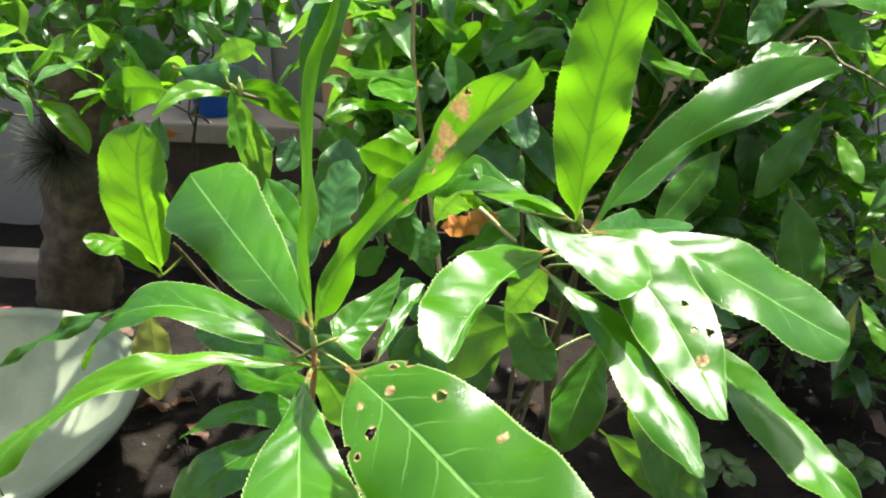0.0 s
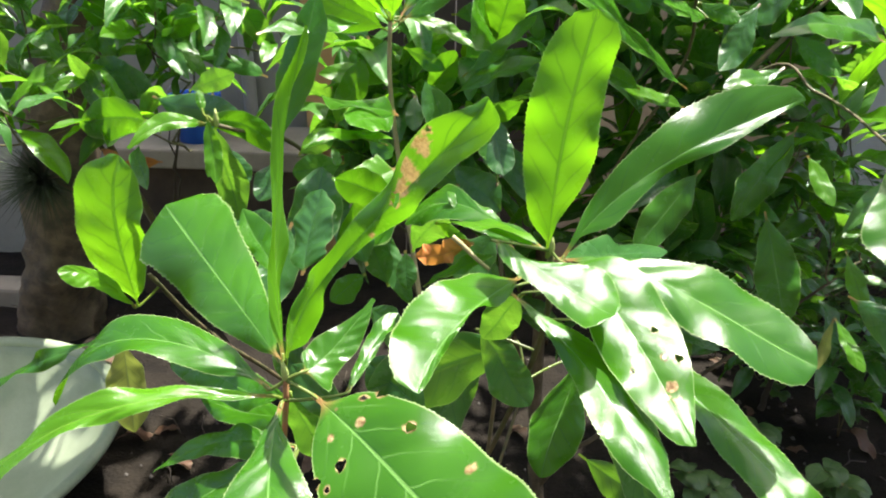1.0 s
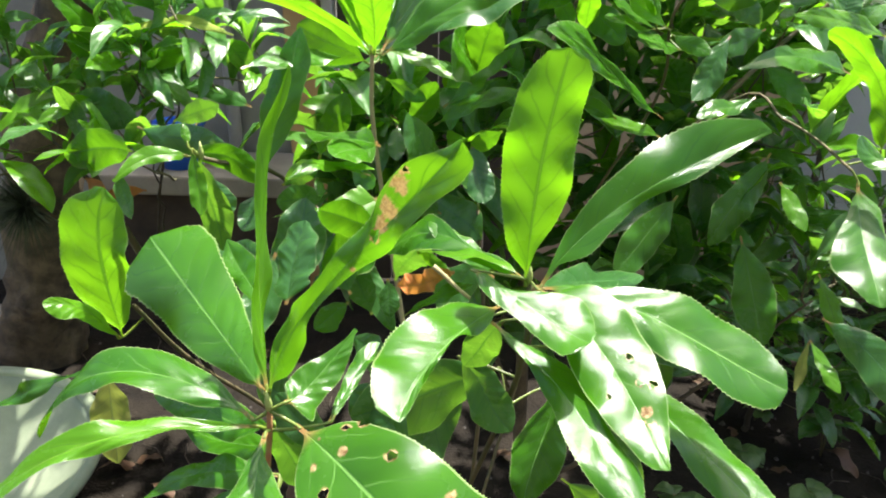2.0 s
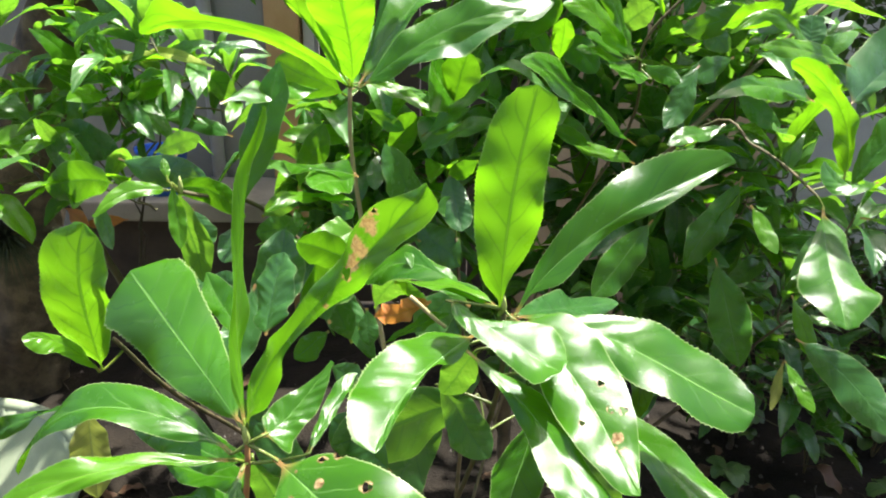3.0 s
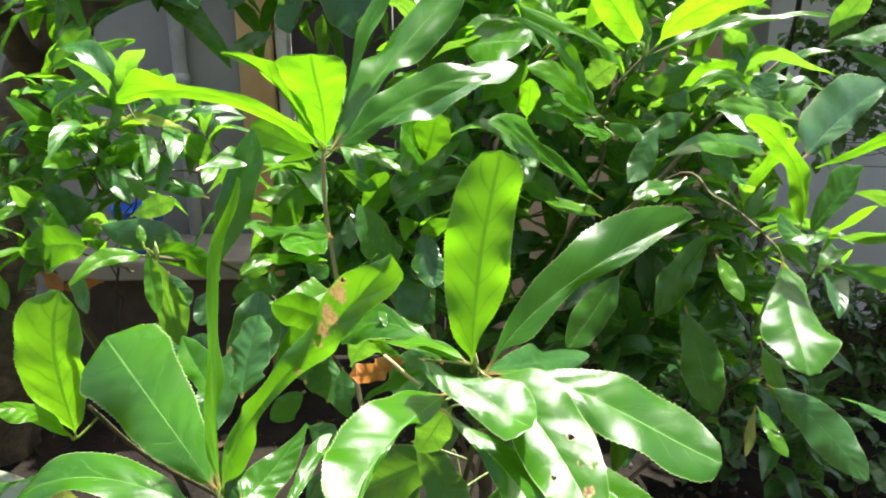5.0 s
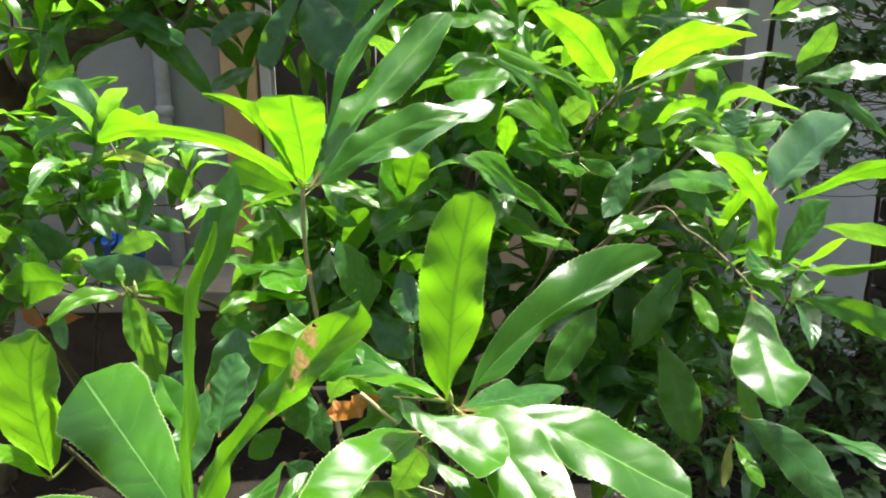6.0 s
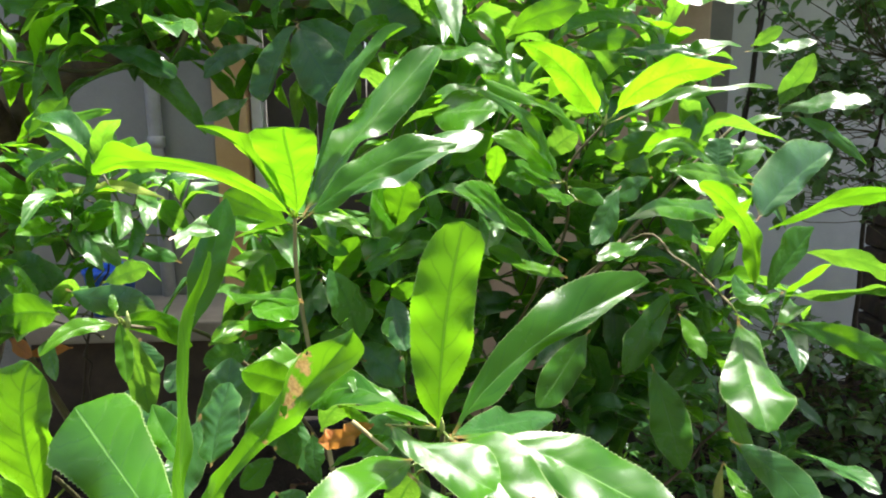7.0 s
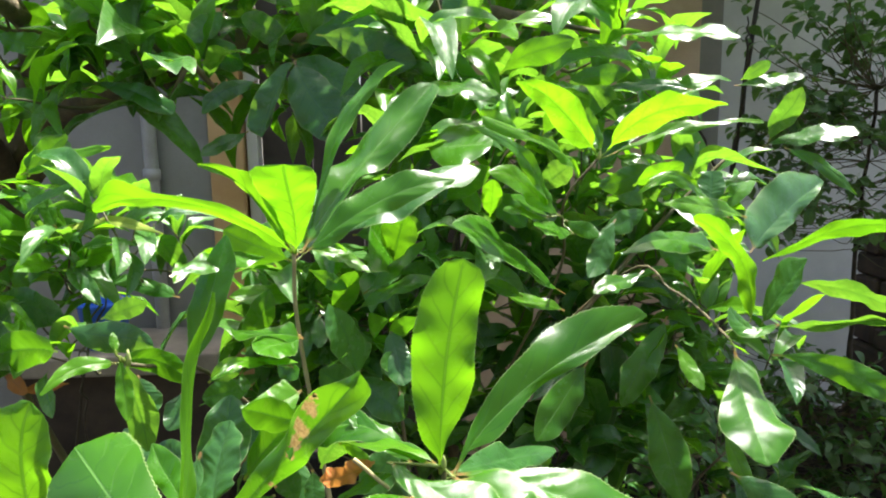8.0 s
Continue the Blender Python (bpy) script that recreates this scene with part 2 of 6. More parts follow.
def blade(rib, left, right, widths, nu=56, nv=6, seed=0, teeth=0.03, ripple=1.0, holes=(), scars=(), loose=1.0):
    """The vertices, faces, uvs and scars of one leaf blade with its stalk: rib holds three or four points of the midrib,
    left and right go from its middle towards the margins, and widths(u) says how far."""
    rng = np.random.default_rng(seed)
    rib = [np.array(p, float) for p in rib]
    left, right = np.array(left, float), np.array(right, float)
    base, tip = rib[0], rib[-1]
    middle = along_rib(rib, 0.5)[0]
    length = np.linalg.norm(middle - base) + np.linalg.norm(tip - middle)
    ahead = unit(tip - base)
    left, right = (v - ahead * np.dot(v, ahead) * 0.6 for v in (left, right))
    normal = unit(np.cross(right - left, ahead))
    most = max(max(widths(u)) for u in np.linspace(0.1, 0.95, 18))
    p1, p2, k = rng.uniform(0, 6.28), rng.uniform(0, 6.28), rng.uniform(1.6, 2.6)
    twist, sway = loose * rng.uniform(-0.3, 0.3), loose * rng.uniform(-0.025, 0.025)
    quilt = rng.uniform(0.004, 0.014)
    across = np.linspace(-1, 1, 2 * nv + 1)
    reach_v, is_left = np.abs(across), across < 0
    pa, pb = np.where(is_left, p1, p2), np.where(is_left, p2, p1)
    sizes = np.where(is_left, np.linalg.norm(left), np.linalg.norm(right))
    rim = reach_v > 0.99
    spots = (*holes, *scars)
    verts, uvs, marks, eaten = [], [], [], {}
    for i in range(nu + 1):
        u = i / nu
        place, way = along_rib(rib, u)
        wl, wr = widths(u)
        w = np.where(is_left, wl, wr)
        fullness = max(wl, wr) / most
        up, over = turned(normal, ahead, way), unit(turned(right - left, ahead, way))
        spine = place + ripple * length * sway * math.sin(6.28 * u) * (over + up)
        c, z = math.cos(ripple * twist * (u - 0.5) * 2), math.sin(ripple * twist * (u - 0.5) * 2)
        sides = []
        for e in (left, right):
            e = turned(e, ahead, way)
            sides.append(e * c + np.cross(way, e) * z)
        edge = np.where(is_left[:, None], sides[0], sides[1])
        tooth = teeth * (1 if i % 2 else -1) * (1.6 if i % 4 == 1 else 0.8)
        uneven = 1 + (0.4 + 0.6 * loose) * (0.05 * np.sin(11 * u + pa) + 0.03 * np.sin(23 * u + pb))
        reach = w * uneven * (1 + np.where(rim, tooth, 0.0))
        reach = np.maximum(reach, 0.0011 / np.maximum(sizes, 1e-4)) * reach_v
        lift = ripple * length * fullness * (0.024 * reach_v**1.6 * np.sin(6.28 * k * u + pa) + 0.007 * reach_v * np.sin(14.4 * k * u + pb))
        bulge = (reach_v - across**2) * sizes * w
        pillow = np.cos(6.283 * (9 * u - 1.5 * reach_v)) * (0.6 + 0.4 * np.sin(9 * u + 2 * reach_v + pa))
        lift = lift + 0.22 * bulge + ripple * bulge * (quilt * pillow + 0.035 * np.sin(17 * u - 3 * reach_v + pb)) * min(1.0, nu / 60)
        row_verts = spine + edge * reach[:, None] + lift[:, None] * up
        for j, v in enumerate(across if holes else ()):
            for h, (a, b, r) in enumerate(holes):
                dx, dy = (u - a) * length, (v - b) * w[j] * sizes[j]
                d, turn = math.hypot(dx, dy), math.atan2(dy, dx)
                ring = r * (1 + 0.22 * math.sin(3 * turn + 50 * a) + 0.15 * math.sin(5 * turn + 70 * b))
                if d < ring:
                    eaten[(i, j)] = h
                    push = ring / max(d, 1e-6) - 1
                    row_verts[j] += way * dx * push + unit(edge[j]) * (-1 if is_left[j] else 1) * dy * push
        verts.extend(row_verts)
        uvs.extend((u, 0.5 + 0.5 * v) for v in across)
        if spots:
            for v, size in zip(across, sizes * w):
                near = min(math.hypot((u - a) * length, (v - b) * size) / r * (1 + 0.55 * noise.noise(Vector((u * 45, v * 9, a * 90)))) for a, b, r in spots)
                marks.append(max(0.0, min(1.0, (1.22 - near) * 5)))
        else:
            marks.extend([0.0] * len(across))
    row = len(across)
    faces = []
    for i in range(nu):
        for j in range(row - 1):
            corners = [eaten.get(c, -1) for c in ((i, j), (i, j + 1), (i + 1, j + 1), (i + 1, j))]
            if min(corners) >= 0:
                continue
            faces.append((i * row + j, i * row + j + 1, (i + 1) * row + j + 1, (i + 1) * row + j))
    return verts, faces, uvs, marks


leaf_count = 0
LINES = {}  # the middle line of each branch, by its name


def stalked(parent, base, verts, faces, uvs, marks, nv, tone):
    """Adds the stalk down to the branch and makes the leaf an object of its own."""
    line = LINES.get(parent.name, [])
    base = Vector(base)
    foot = min(line, key=lambda q: (q - base).length) if line else base
    gap = (foot - base).length
    if 0.002 < gap < (0.05 if base[1] < 0.62 else 0.03):
        start = Vector(verts[nv])
        ahead = (Vector(verts[nv + 4 * (2 * nv + 1)]) - start).normalized()
        more, sides = tube(curve_points([foot, foot.lerp(start, 0.5) - ahead * gap * 0.04, start, start + ahead * 0.004], 4), [0.0010 - 0.00003 * k for k in range(13)], 6)
        faces.extend([tuple(i + len(verts) for i in q) for q in sides])
        verts.extend(more)
        uvs.extend([(0.072, 0.5)] * len(more))
        marks.extend([0.0] * len(more))
    return part("leaf", mesh_of("leaf", verts, faces, LEAVES[tone], True, uvs, marks), parent)


def leaf(parent, base, mid, tip, left, right, peak=0.55, blunt=0.7, tone="leaf"):
    """One leaf of the usual outline, in world places, under a branch."""
    global leaf_count
    leaf_count += 1
    near = base[1] < 0.62
    nu, nv = (76, 7) if near else (36, 4)
    made = blade((base, mid, tip), left, right, leaf_profile(peak, blunt), nu, nv, leaf_count, 0.014 if near else 0.012)
    return stalked(parent, base, *made, nv, tone)


def grown_leaf(parent, rib, left, right, left_mm, right_mm, tone="leaf", holes=(), scars=(), wave=1.0):
    """One leaf with a bent midrib and an uneven outline: half widths in millimetres along its left and right margins."""
    global leaf_count
    leaf_count += 1
    nu, nv = (150, 34) if holes or scars else (96, 10)
    widths = uneven_profile([w / 1000 for w in left_mm], [w / 1000 for w in right_mm])
    made = blade(rib, left, right, widths, nu, nv, leaf_count, 0.010 if holes or scars else 0.020, wave, holes, scars, 0.0)
    return stalked(parent, rib[0], *made, nv, tone)


def tube(points, radii, sides=8):
    """Vertices and faces of a tapered round rod along points."""
    points = [Vector(p) for p in points]
    verts, faces = [], []
    for i, p in enumerate(points):
        way = (points[min(i + 1, len(points) - 1)] - points[max(i - 1, 0)]).normalized()
        a = way.orthogonal().normalized() if i == 0 else (a - way * a.dot(way)).normalized()
        b = way.cross(a)
        for k in range(sides):
            w = 2 * math.pi * k / sides
            verts.append(p + (a * math.cos(w) + b * math.sin(w)) * radii[i])
    for i in range(len(points) - 1):
        for k in range(sides):
            q = (k + 1) % sides
            faces.append((i * sides + k, i * sides + q, (i + 1) * sides + q, (i + 1) * sides + k))
    faces.append(tuple(range(sides - 1, -1, -1)))
    faces.append(tuple(range((len(points) - 1) * sides, len(points) * sides)))
    return verts, faces


def curve_points(points, steps=6, wobble=0.0, seed=0):
    """A smooth line through points, with small uneven bends."""
    rng = random.Random(seed)
    pts = [Vector(p) for p in points]
    pts = [pts[0] * 2 - pts[1], *pts, pts[-1] * 2 - pts[-2]]
    out = []
    for i in range(1, len(pts) - 2):
        a, b, c, d = pts[i - 1 : i + 3]
        for s in range(steps):
            t = s / steps
            p = 0.5 * (2 * b + (c - a) * t + (2 * a - 5 * b + 4 * c - d) * t * t + (3 * b - a - 3 * c + d) * t**3)
            out.append(p + Vector([rng.uniform(-1, 1) * wobble for _ in range(3)]))
    out.append(pts[-2])
    return out


def branch(parent, points, r0, r1, material=None, name="branch", steps=6, wobble=0.0, seed=0, sides=8, label=""):
    line = curve_points(points, steps, wobble, seed)
    radii = [r0 + (r1 - r0) * i / (len(line) - 1) for i in range(len(line))]
    verts, faces = tube(line, radii, sides)
    ob = part(name, mesh_of(name, verts, faces, material or TWIG), parent, label)
    LINES[ob.name] = line
    return ob


# shapes shared by the leaves that grow farther back: one unit long, along y, face up
def shapes(tone, count, wide, seed, nu=18, nv=3, ripple=1.0, blunt=0.92):
    out = []
    for n in range(count):
        rng = random.Random(seed + n)
        droop, fold, w = rng.uniform(0.04, 0.28), rng.uniform(0.01, 0.09), wide * rng.uniform(0.85, 1.15)
        rib = ((0, 0, 0), (rng.uniform(-0.04, 0.04), 0.5, 0.05 + droop * 0.5), (0, 0.97, -droop))
        verts, faces, uvs, marks = blade(rib, (-w, 0, fold), (w, 0, fold), leaf_profile(rng.uniform(0.46, 0.60), blunt), nu, nv, seed + n, 0.012, ripple)
        out.append((verts, faces, uvs, marks, mesh_of("leaf", verts, faces, LEAVES[tone], True, uvs, marks)))
    return out


SHAPES = {"leaf": shapes("dull", 6, 0.135, 100), "young": shapes("young", 4, 0.13, 200), "old": shapes("old", 6, 0.15, 300),
          "small": shapes("small", 3, 0.24, 400, 6, 1), "round": shapes("small", 3, 0.40, 500, 10, 3, 1.0, 0.5)}


def leaf_pose(at, way, up, size, twist=0.0):
    y = Vector(way).normalized()
    x = y.cross(Vector(up))
    x = x.normalized() if x.length > 1e-3 else y.orthogonal().normalized()
    z = x.cross(y)
    m = Matrix((x, y, z)).transposed().to_4x4()
    return Matrix.Translation(at) @ m @ Matrix.Rotation(twist, 4, "Y") @ Matrix.Diagonal((size, size, size, 1))


class Foliage:
    """Leaves on twigs: each one an object of its own, or all of a plant joined into one mesh."""

    def __init__(self, parent, seed, joined=False):
        self.parent, self.rng, self.joined = parent, random.Random(seed), joined
        self.store = {}

    def add(self, at, way, size, tone, parent=None):
        rng = self.rng
        up = Vector((rng.uniform(-0.35, 0.35), rng.uniform(-0.35, 0.35), 1))
        m = leaf_pose(at, way, up, size, rng.uniform(-0.6, 0.6))
        shape = rng.choice(SHAPES[tone])
        if self.joined:
            self.store.setdefault(tone, []).append((shape, m))
        else:
            ob = under(new("leaf", shape[4]), parent or self.parent)
            ob.matrix_basis = m

    def whorl(self, at, axis, count, size, tones, parent=None, spread=(35, 100)):
        """A tuft of leaves round the end of a twig."""
        rng, axis = self.rng, Vector(axis).normalized()
        a = axis.orthogonal().normalized()
        b = axis.cross(a)
        start = rng.uniform(0, 6.28)
        for i in range(count):
            turn = start + i * 2.4
            lean = radians(spread[0] + (spread[1] - spread[0]) * i / max(1, count - 1) + rng.uniform(-12, 12))
            way = axis * math.cos(lean) + (a * math.cos(turn) + b * math.sin(turn)) * math.sin(lean)
            self.add(Vector(at) - axis * (0.012 * i * size / 0.15), way, size * rng.uniform(0.7, 1.15), rng.choice(tones), parent)

    def finish(self, name="foliage"):
        for tone, items in self.store.items():
            verts, faces, uvs, marks = [], [], [], []
            for (v, f, uv, k, _), m in items:
                base = len(verts)
                turn, shift = np.array(m.to_3x3()), np.array(m.translation)
                verts.extend(np.asarray(v) @ turn.T + shift)
                faces.extend([tuple(i + base for i in q) for q in f])
                uvs.extend(uv)
                marks.extend(k)
            tagged(part(name, mesh_of(name, verts, faces, LEAVES["dull" if tone == "leaf" else tone], True, uvs, marks), self.parent), kind="stuff")


# ---- ground and walls ----
def slab(name, corner, size, material, label="", bevel=0.004, parent=None, kind="structure", category=""):
    """A box with worn edges; corner is its least corner."""
    bm = bmesh.new()
    bmesh.ops.create_cube(bm, size=1.0)
    for v in bm.verts:
        v.co = Vector([(v.co[k] + 0.5) * size[k] + corner[k] for k in range(3)])
    if bevel:
        bmesh.ops.bevel(bm, geom=list(bm.edges), offset=bevel, segments=2, affect="EDGES", profile=0.6)
    me = bpy.data.meshes.new(name)
    bm.to_mesh(me)
    bm.free()
    me.materials.append(material)
    if parent:
        return part(name, me, parent, label)
    return tagged(new(name, me), label, category or name, kind=kind)


def build_ground():
    """One sheet: fine and uneven near the plants, coarse to the horizon."""
    near = np.linspace(-2.6, 3.4, 121)
    xs = np.concatenate([[-400, -60, -12, -5], near, [6, 12, 60, 400]])
    ys = np.concatenate([[-400, -60, -12, -5], np.linspace(-2.6, 3.4, 121), [6, 12, 60, 400]])
    verts, faces = [], []
    for y in ys:
        for x in xs:
            z = 0.02 * noise.noise(Vector((x * 2.1, y * 2.1, 0))) + 0.012 * noise.noise(Vector((x * 9, y * 9, 3))) + 0.006 * noise.noise(Vector((x * 27, y * 27, 5)))
            verts.append((x, y, z if abs(x) < 4 and abs(y) < 4 else 0.0))
    n = len(xs)
    for j in range(len(ys) - 1):
        for i in range(n - 1):
            faces.append((j * n + i, j * n + i + 1, (j + 1) * n + i + 1, (j + 1) * n + i))
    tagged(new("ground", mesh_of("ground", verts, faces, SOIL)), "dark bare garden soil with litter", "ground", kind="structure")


build_ground()
WALL_Y = 2.42
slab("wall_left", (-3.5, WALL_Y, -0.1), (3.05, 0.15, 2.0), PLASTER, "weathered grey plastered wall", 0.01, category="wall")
slab("wall_middle", (0.36, WALL_Y, -0.1), (0.79, 0.15, 2.0), TANWALL, "faded tan plastered wall with stains", 0.01, category="wall")
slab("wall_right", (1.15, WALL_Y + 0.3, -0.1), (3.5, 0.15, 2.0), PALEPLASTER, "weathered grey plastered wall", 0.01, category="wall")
# Unseen wall added behind the camera; keeps sky light off surfaces facing it.
slab("wall_behind", (-6.0, -2.1, -0.1), (12.0, 0.2, 2.9), PLASTER, "plain grey wall, unseen, added to block sky light", 0.01, category="wall")
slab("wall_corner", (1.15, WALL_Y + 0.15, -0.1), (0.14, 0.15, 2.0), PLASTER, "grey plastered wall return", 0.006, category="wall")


def build_door():
    door = thing("door_1", (-0.05, WALL_Y, 0.0), "dark wooden door in a tan and white frame", "door", kind="structure")
    slab("door_post", (-0.448, WALL_Y - 0.03, -0.05), (0.105, 0.14, 2.0), TAN, "tan wooden post", 0.006, door)
    slab("door_strip", (-0.335, WALL_Y + 0.0, -0.05), (0.035, 0.10, 1.98), PAINT, "white painted strip", 0.004, door)
    for n in range(4):
        slab("door_board", (-0.295 + n * 0.164, WALL_Y + 0.05, 0.02), (0.16, 0.03, 1.86), DARKWOOD, "", 0.004, door)


build_door()


def build_pipe():
    pipe = thing("wall_pipe", (-0.63, WALL_Y - 0.03, 0.0), "grey plastic drain pipe fixed to the wall", "pipe")
    verts, faces = tube([(-0.63, WALL_Y - 0.028, z) for z in (0.0, 0.8, 1.4, 1.86)], [0.022] * 4, 14)
    part("pipe", mesh_of("pipe", verts, faces, PIPE), pipe)
    for z in (0.35, 1.0, 1.75):
        verts, faces = tube([(-0.63, WALL_Y - 0.028, z + d) for d in (-0.018, -0.016, 0.016, 0.018)], [0.022, 0.027, 0.027, 0.022], 14)
        part("clip", mesh_of("clip", verts, faces, PIPE), pipe)


build_pipe()


def build_bench():
    bench = thing("concrete_bench", (-0.75, 2.25, 0.0), "worn pale concrete bench against the wall", "bench")
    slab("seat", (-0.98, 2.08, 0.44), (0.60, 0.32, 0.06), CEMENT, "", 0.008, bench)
    # Solid block below the seat, coloured dark for the shade there.
    slab("base", (-0.95, 2.12, -0.05), (0.54, 0.27, 0.49), SHADEDCEMENT, "cement base with the shade under the seat in its colour", 0.008, bench)


build_bench()
slab("kerb", (-3.0, 2.0, -0.05), (1.85, 0.1, 0.11), CEMENT, "pale worn concrete kerb along the soil", 0.012, category="kerb")


def lathe(profile, sides=48, centre=(0, 0, 0)):
    """Vertices and faces of a round shape; profile: radius and height from the inside floor over the rim to the foot."""
    verts, faces = [], []
    for r, z in profile:
        for k in range(sides):
            a = 2 * math.pi * k / sides
            verts.append((centre[0] + r * math.cos(a), centre[1] + r * math.sin(a), centre[2] + z))
    for i in range(len(profile) - 1):
        for k in range(sides):
            q = (k + 1) % sides
            faces.append((i * sides + k, i * sides + q, (i + 1) * sides + q, (i + 1) * sides + k))
    return verts, faces


def build_basin(at):
    basin = thing("wash_basin", at, "dull white round plastic basin with grime, on the soil", "basin")
    body = [(0.001, 0.016), (0.155, 0.014), (0.190, 0.022), (0.352, 0.160), (0.360, 0.186),
            (0.367, 0.182), (0.357, 0.156), (0.200, 0.012), (0.18, 0.002), (0.001, 0.002)]
    verts, faces = lathe(body, 72, at)
    part("bowl", mesh_of("bowl", verts, faces, PLASTIC), basin)
    lip = [(0.3595, 0.184), (0.360, 0.190), (0.366, 0.1965), (0.381, 0.1975), (0.386, 0.192), (0.384, 0.184), (0.372, 0.181), (0.3595, 0.184)]
    verts, faces = lathe(lip, 72, at)
    part("rim", mesh_of("rim", verts, faces, PLASTIC), basin, "rolled rim")


build_basin((-0.93, 1.13, 0.0))


def build_pail(at):
    pail = thing("blue_pail", at, "bright blue plastic pail on the concrete bench", "pail")
    verts, faces = lathe([(0.001, 0.006), (0.052, 0.006), (0.068, 0.135), (0.070, 0.140), (0.076, 0.140), (0.077, 0.128), (0.072, 0.126), (0.056, 0.0), (0.001, 0.0)], 40, at)
    part("bucket", mesh_of("bucket", verts, faces, BLUE), pail)
    x, y, z = at
    arc = [(x - 0.074 * math.cos(a), y - 0.03, z + 0.13 + 0.055 * math.sin(a)) for a in np.linspace(0.1, 3.04, 12)]
    verts, faces = tube(arc, [0.003] * 12, 6)
    part("handle", mesh_of("handle", verts, faces, PIPE), pail, "thin wire handle")


build_pail((-0.735, 2.20, 0.50))


def build_pillar():
    pillar = thing("brick_pillar", (1.74, 2.15, 0.0), "dark mossy stack of weathered bricks", "brick stack")
    rng = random.Random(5)
    z = 0.0
    for course in range(11):
        for k in range(2):
            turn = rng.uniform(-4, 4) + (90 if course % 2 else 0)
            bm = bmesh.new()
            bmesh.ops.create_cube(bm, size=1.0)
            for v in bm.verts:
                v.co = Vector((v.co.x * 0.235, v.co.y * 0.11, v.co.z * 0.068))
            bmesh.ops.bevel(bm, geom=list(bm.edges), offset=0.008, segments=1, affect="EDGES")
            off = Matrix.Rotation(radians(turn), 4, "Z") @ Vector((0, (k - 0.5) * 0.122, 0))
            m = Matrix.Translation((1.74 + off.x + rng.uniform(-0.008, 0.008), 2.15 + off.y, z + 0.034)) @ Matrix.Rotation(radians(turn), 4, "Z")
            bm.transform(m)
            me = bpy.data.meshes.new("brick")
            bm.to_mesh(me)
            bm.free()
            me.materials.append(BRICK)
            part("brick", me, pillar)
        z += 0.0725


build_pillar()

# ---- the shrub in front ----
shrub = thing("shrub", (0.15, 0.75, 0.0), "glossy green shrub with long toothed leaves in whorls, some insect-eaten", "shrub")
trunk = branch(shrub, [(0.15, 0.78, -0.02), (0.13, 0.74, 0.3), (0.12, 0.68, 0.55)], 0.016, 0.010, BARK, "stem", seed=1, wobble=0.002)
FRONT = branch(shrub, [(0.12, 0.68, 0.50), (0.07, 0.52, 0.66), (0.050, 0.405, 0.81), (0.0560, 0.385, 0.889)], 0.0022, 0.0013, STALK, seed=2)
RIGHT = branch(shrub, [(0.12, 0.68, 0.52), (0.16, 0.58, 0.72), (0.177, 0.50, 0.85), (0.177, 0.484, 0.912)], 0.0024, 0.0015, seed=3)
TALL = branch(shrub, [(0.12, 0.68, 0.54), (0.08, 0.72, 0.78), (0.060, 0.715, 0.94), (0.061, 0.705, 1.010)], 0.0026, 0.0017, PALETWIG, seed=4)
FAR = branch(shrub, [(0.14, 0.76, 0.40), (0.25, 0.90, 0.75), (0.33, 0.86, 0.95), (0.321, 0.80, 1.036), (0.354, 0.796, 1.082)], 0.0020, 0.0013, seed=5)
SIDE = branch(shrub, [(0.25, 0.88, 0.80), (0.407, 0.860, 0.952), (0.436, 0.800, 0.945), (0.433, 0.720, 0.943), (0.426, 0.645, 0.937)], 0.0016, 0.0012, seed=6)
WEST = branch(shrub, [(0.14, 0.76, 0.35), (0.08, 0.80, 0.70), (0.0, 0.68, 0.90), (-0.034, 0.569, 0.955)], 0.0024, 0.0015, seed=7)
LOW = branch(shrub, [(0.14, 0.76, 0.35), (-0.02, 0.72, 0.62), (-0.07, 0.60, 0.78), (-0.075, 0.53, 0.865)], 0.0024, 0.0015, seed=8)
INNER = branch(shrub, [(0.14, 0.76, 0.35), (0.16, 0.72, 0.70), (0.15, 0.70, 0.88)], 0.0024, 0.0015, seed=9)
# -- leaves of FRONT --
grown_leaf(FRONT, ((0.0545, 0.3850, 0.8978), (0.0220, 0.4311, 0.8980), (-0.0152, 0.4794, 0.9025), (-0.0571, 0.5300, 0.9135)), (-0.53, -0.33, -0.78), (0.75, 0.54, 0.39), (4.9, 10.6, 16.9, 21.5, 25.3, 29.2, 29.1), (6.1, 10.9, 15.9, 20.6, 25.9, 29.1, 24.3))
grown_leaf(FRONT, ((0.0567, 0.3850, 0.8971), (0.0784, 0.3709, 0.9447), (0.1112, 0.3519, 0.9872), (0.1397, 0.3280, 1.0251)), (-0.55, 0.57, 0.61), (0.55, -0.57, -0.61), (6.7, 8.6, 4.6, 6.8, 9.4, 9.0, 3.5), (6.8, 6.7, 3.9, 4.1, 7.6, 7.6, 7.6), holes=((0.650, -0.056, 0.0022), (0.833, -0.833, 0.0012),), scars=((0.725, -0.444, 0.0034), (0.792, -0.611, 0.0029), (0.683, -0.167, 0.0024), (0.817, -0.833, 0.0012), (0.542, 0.722, 0.0009),))
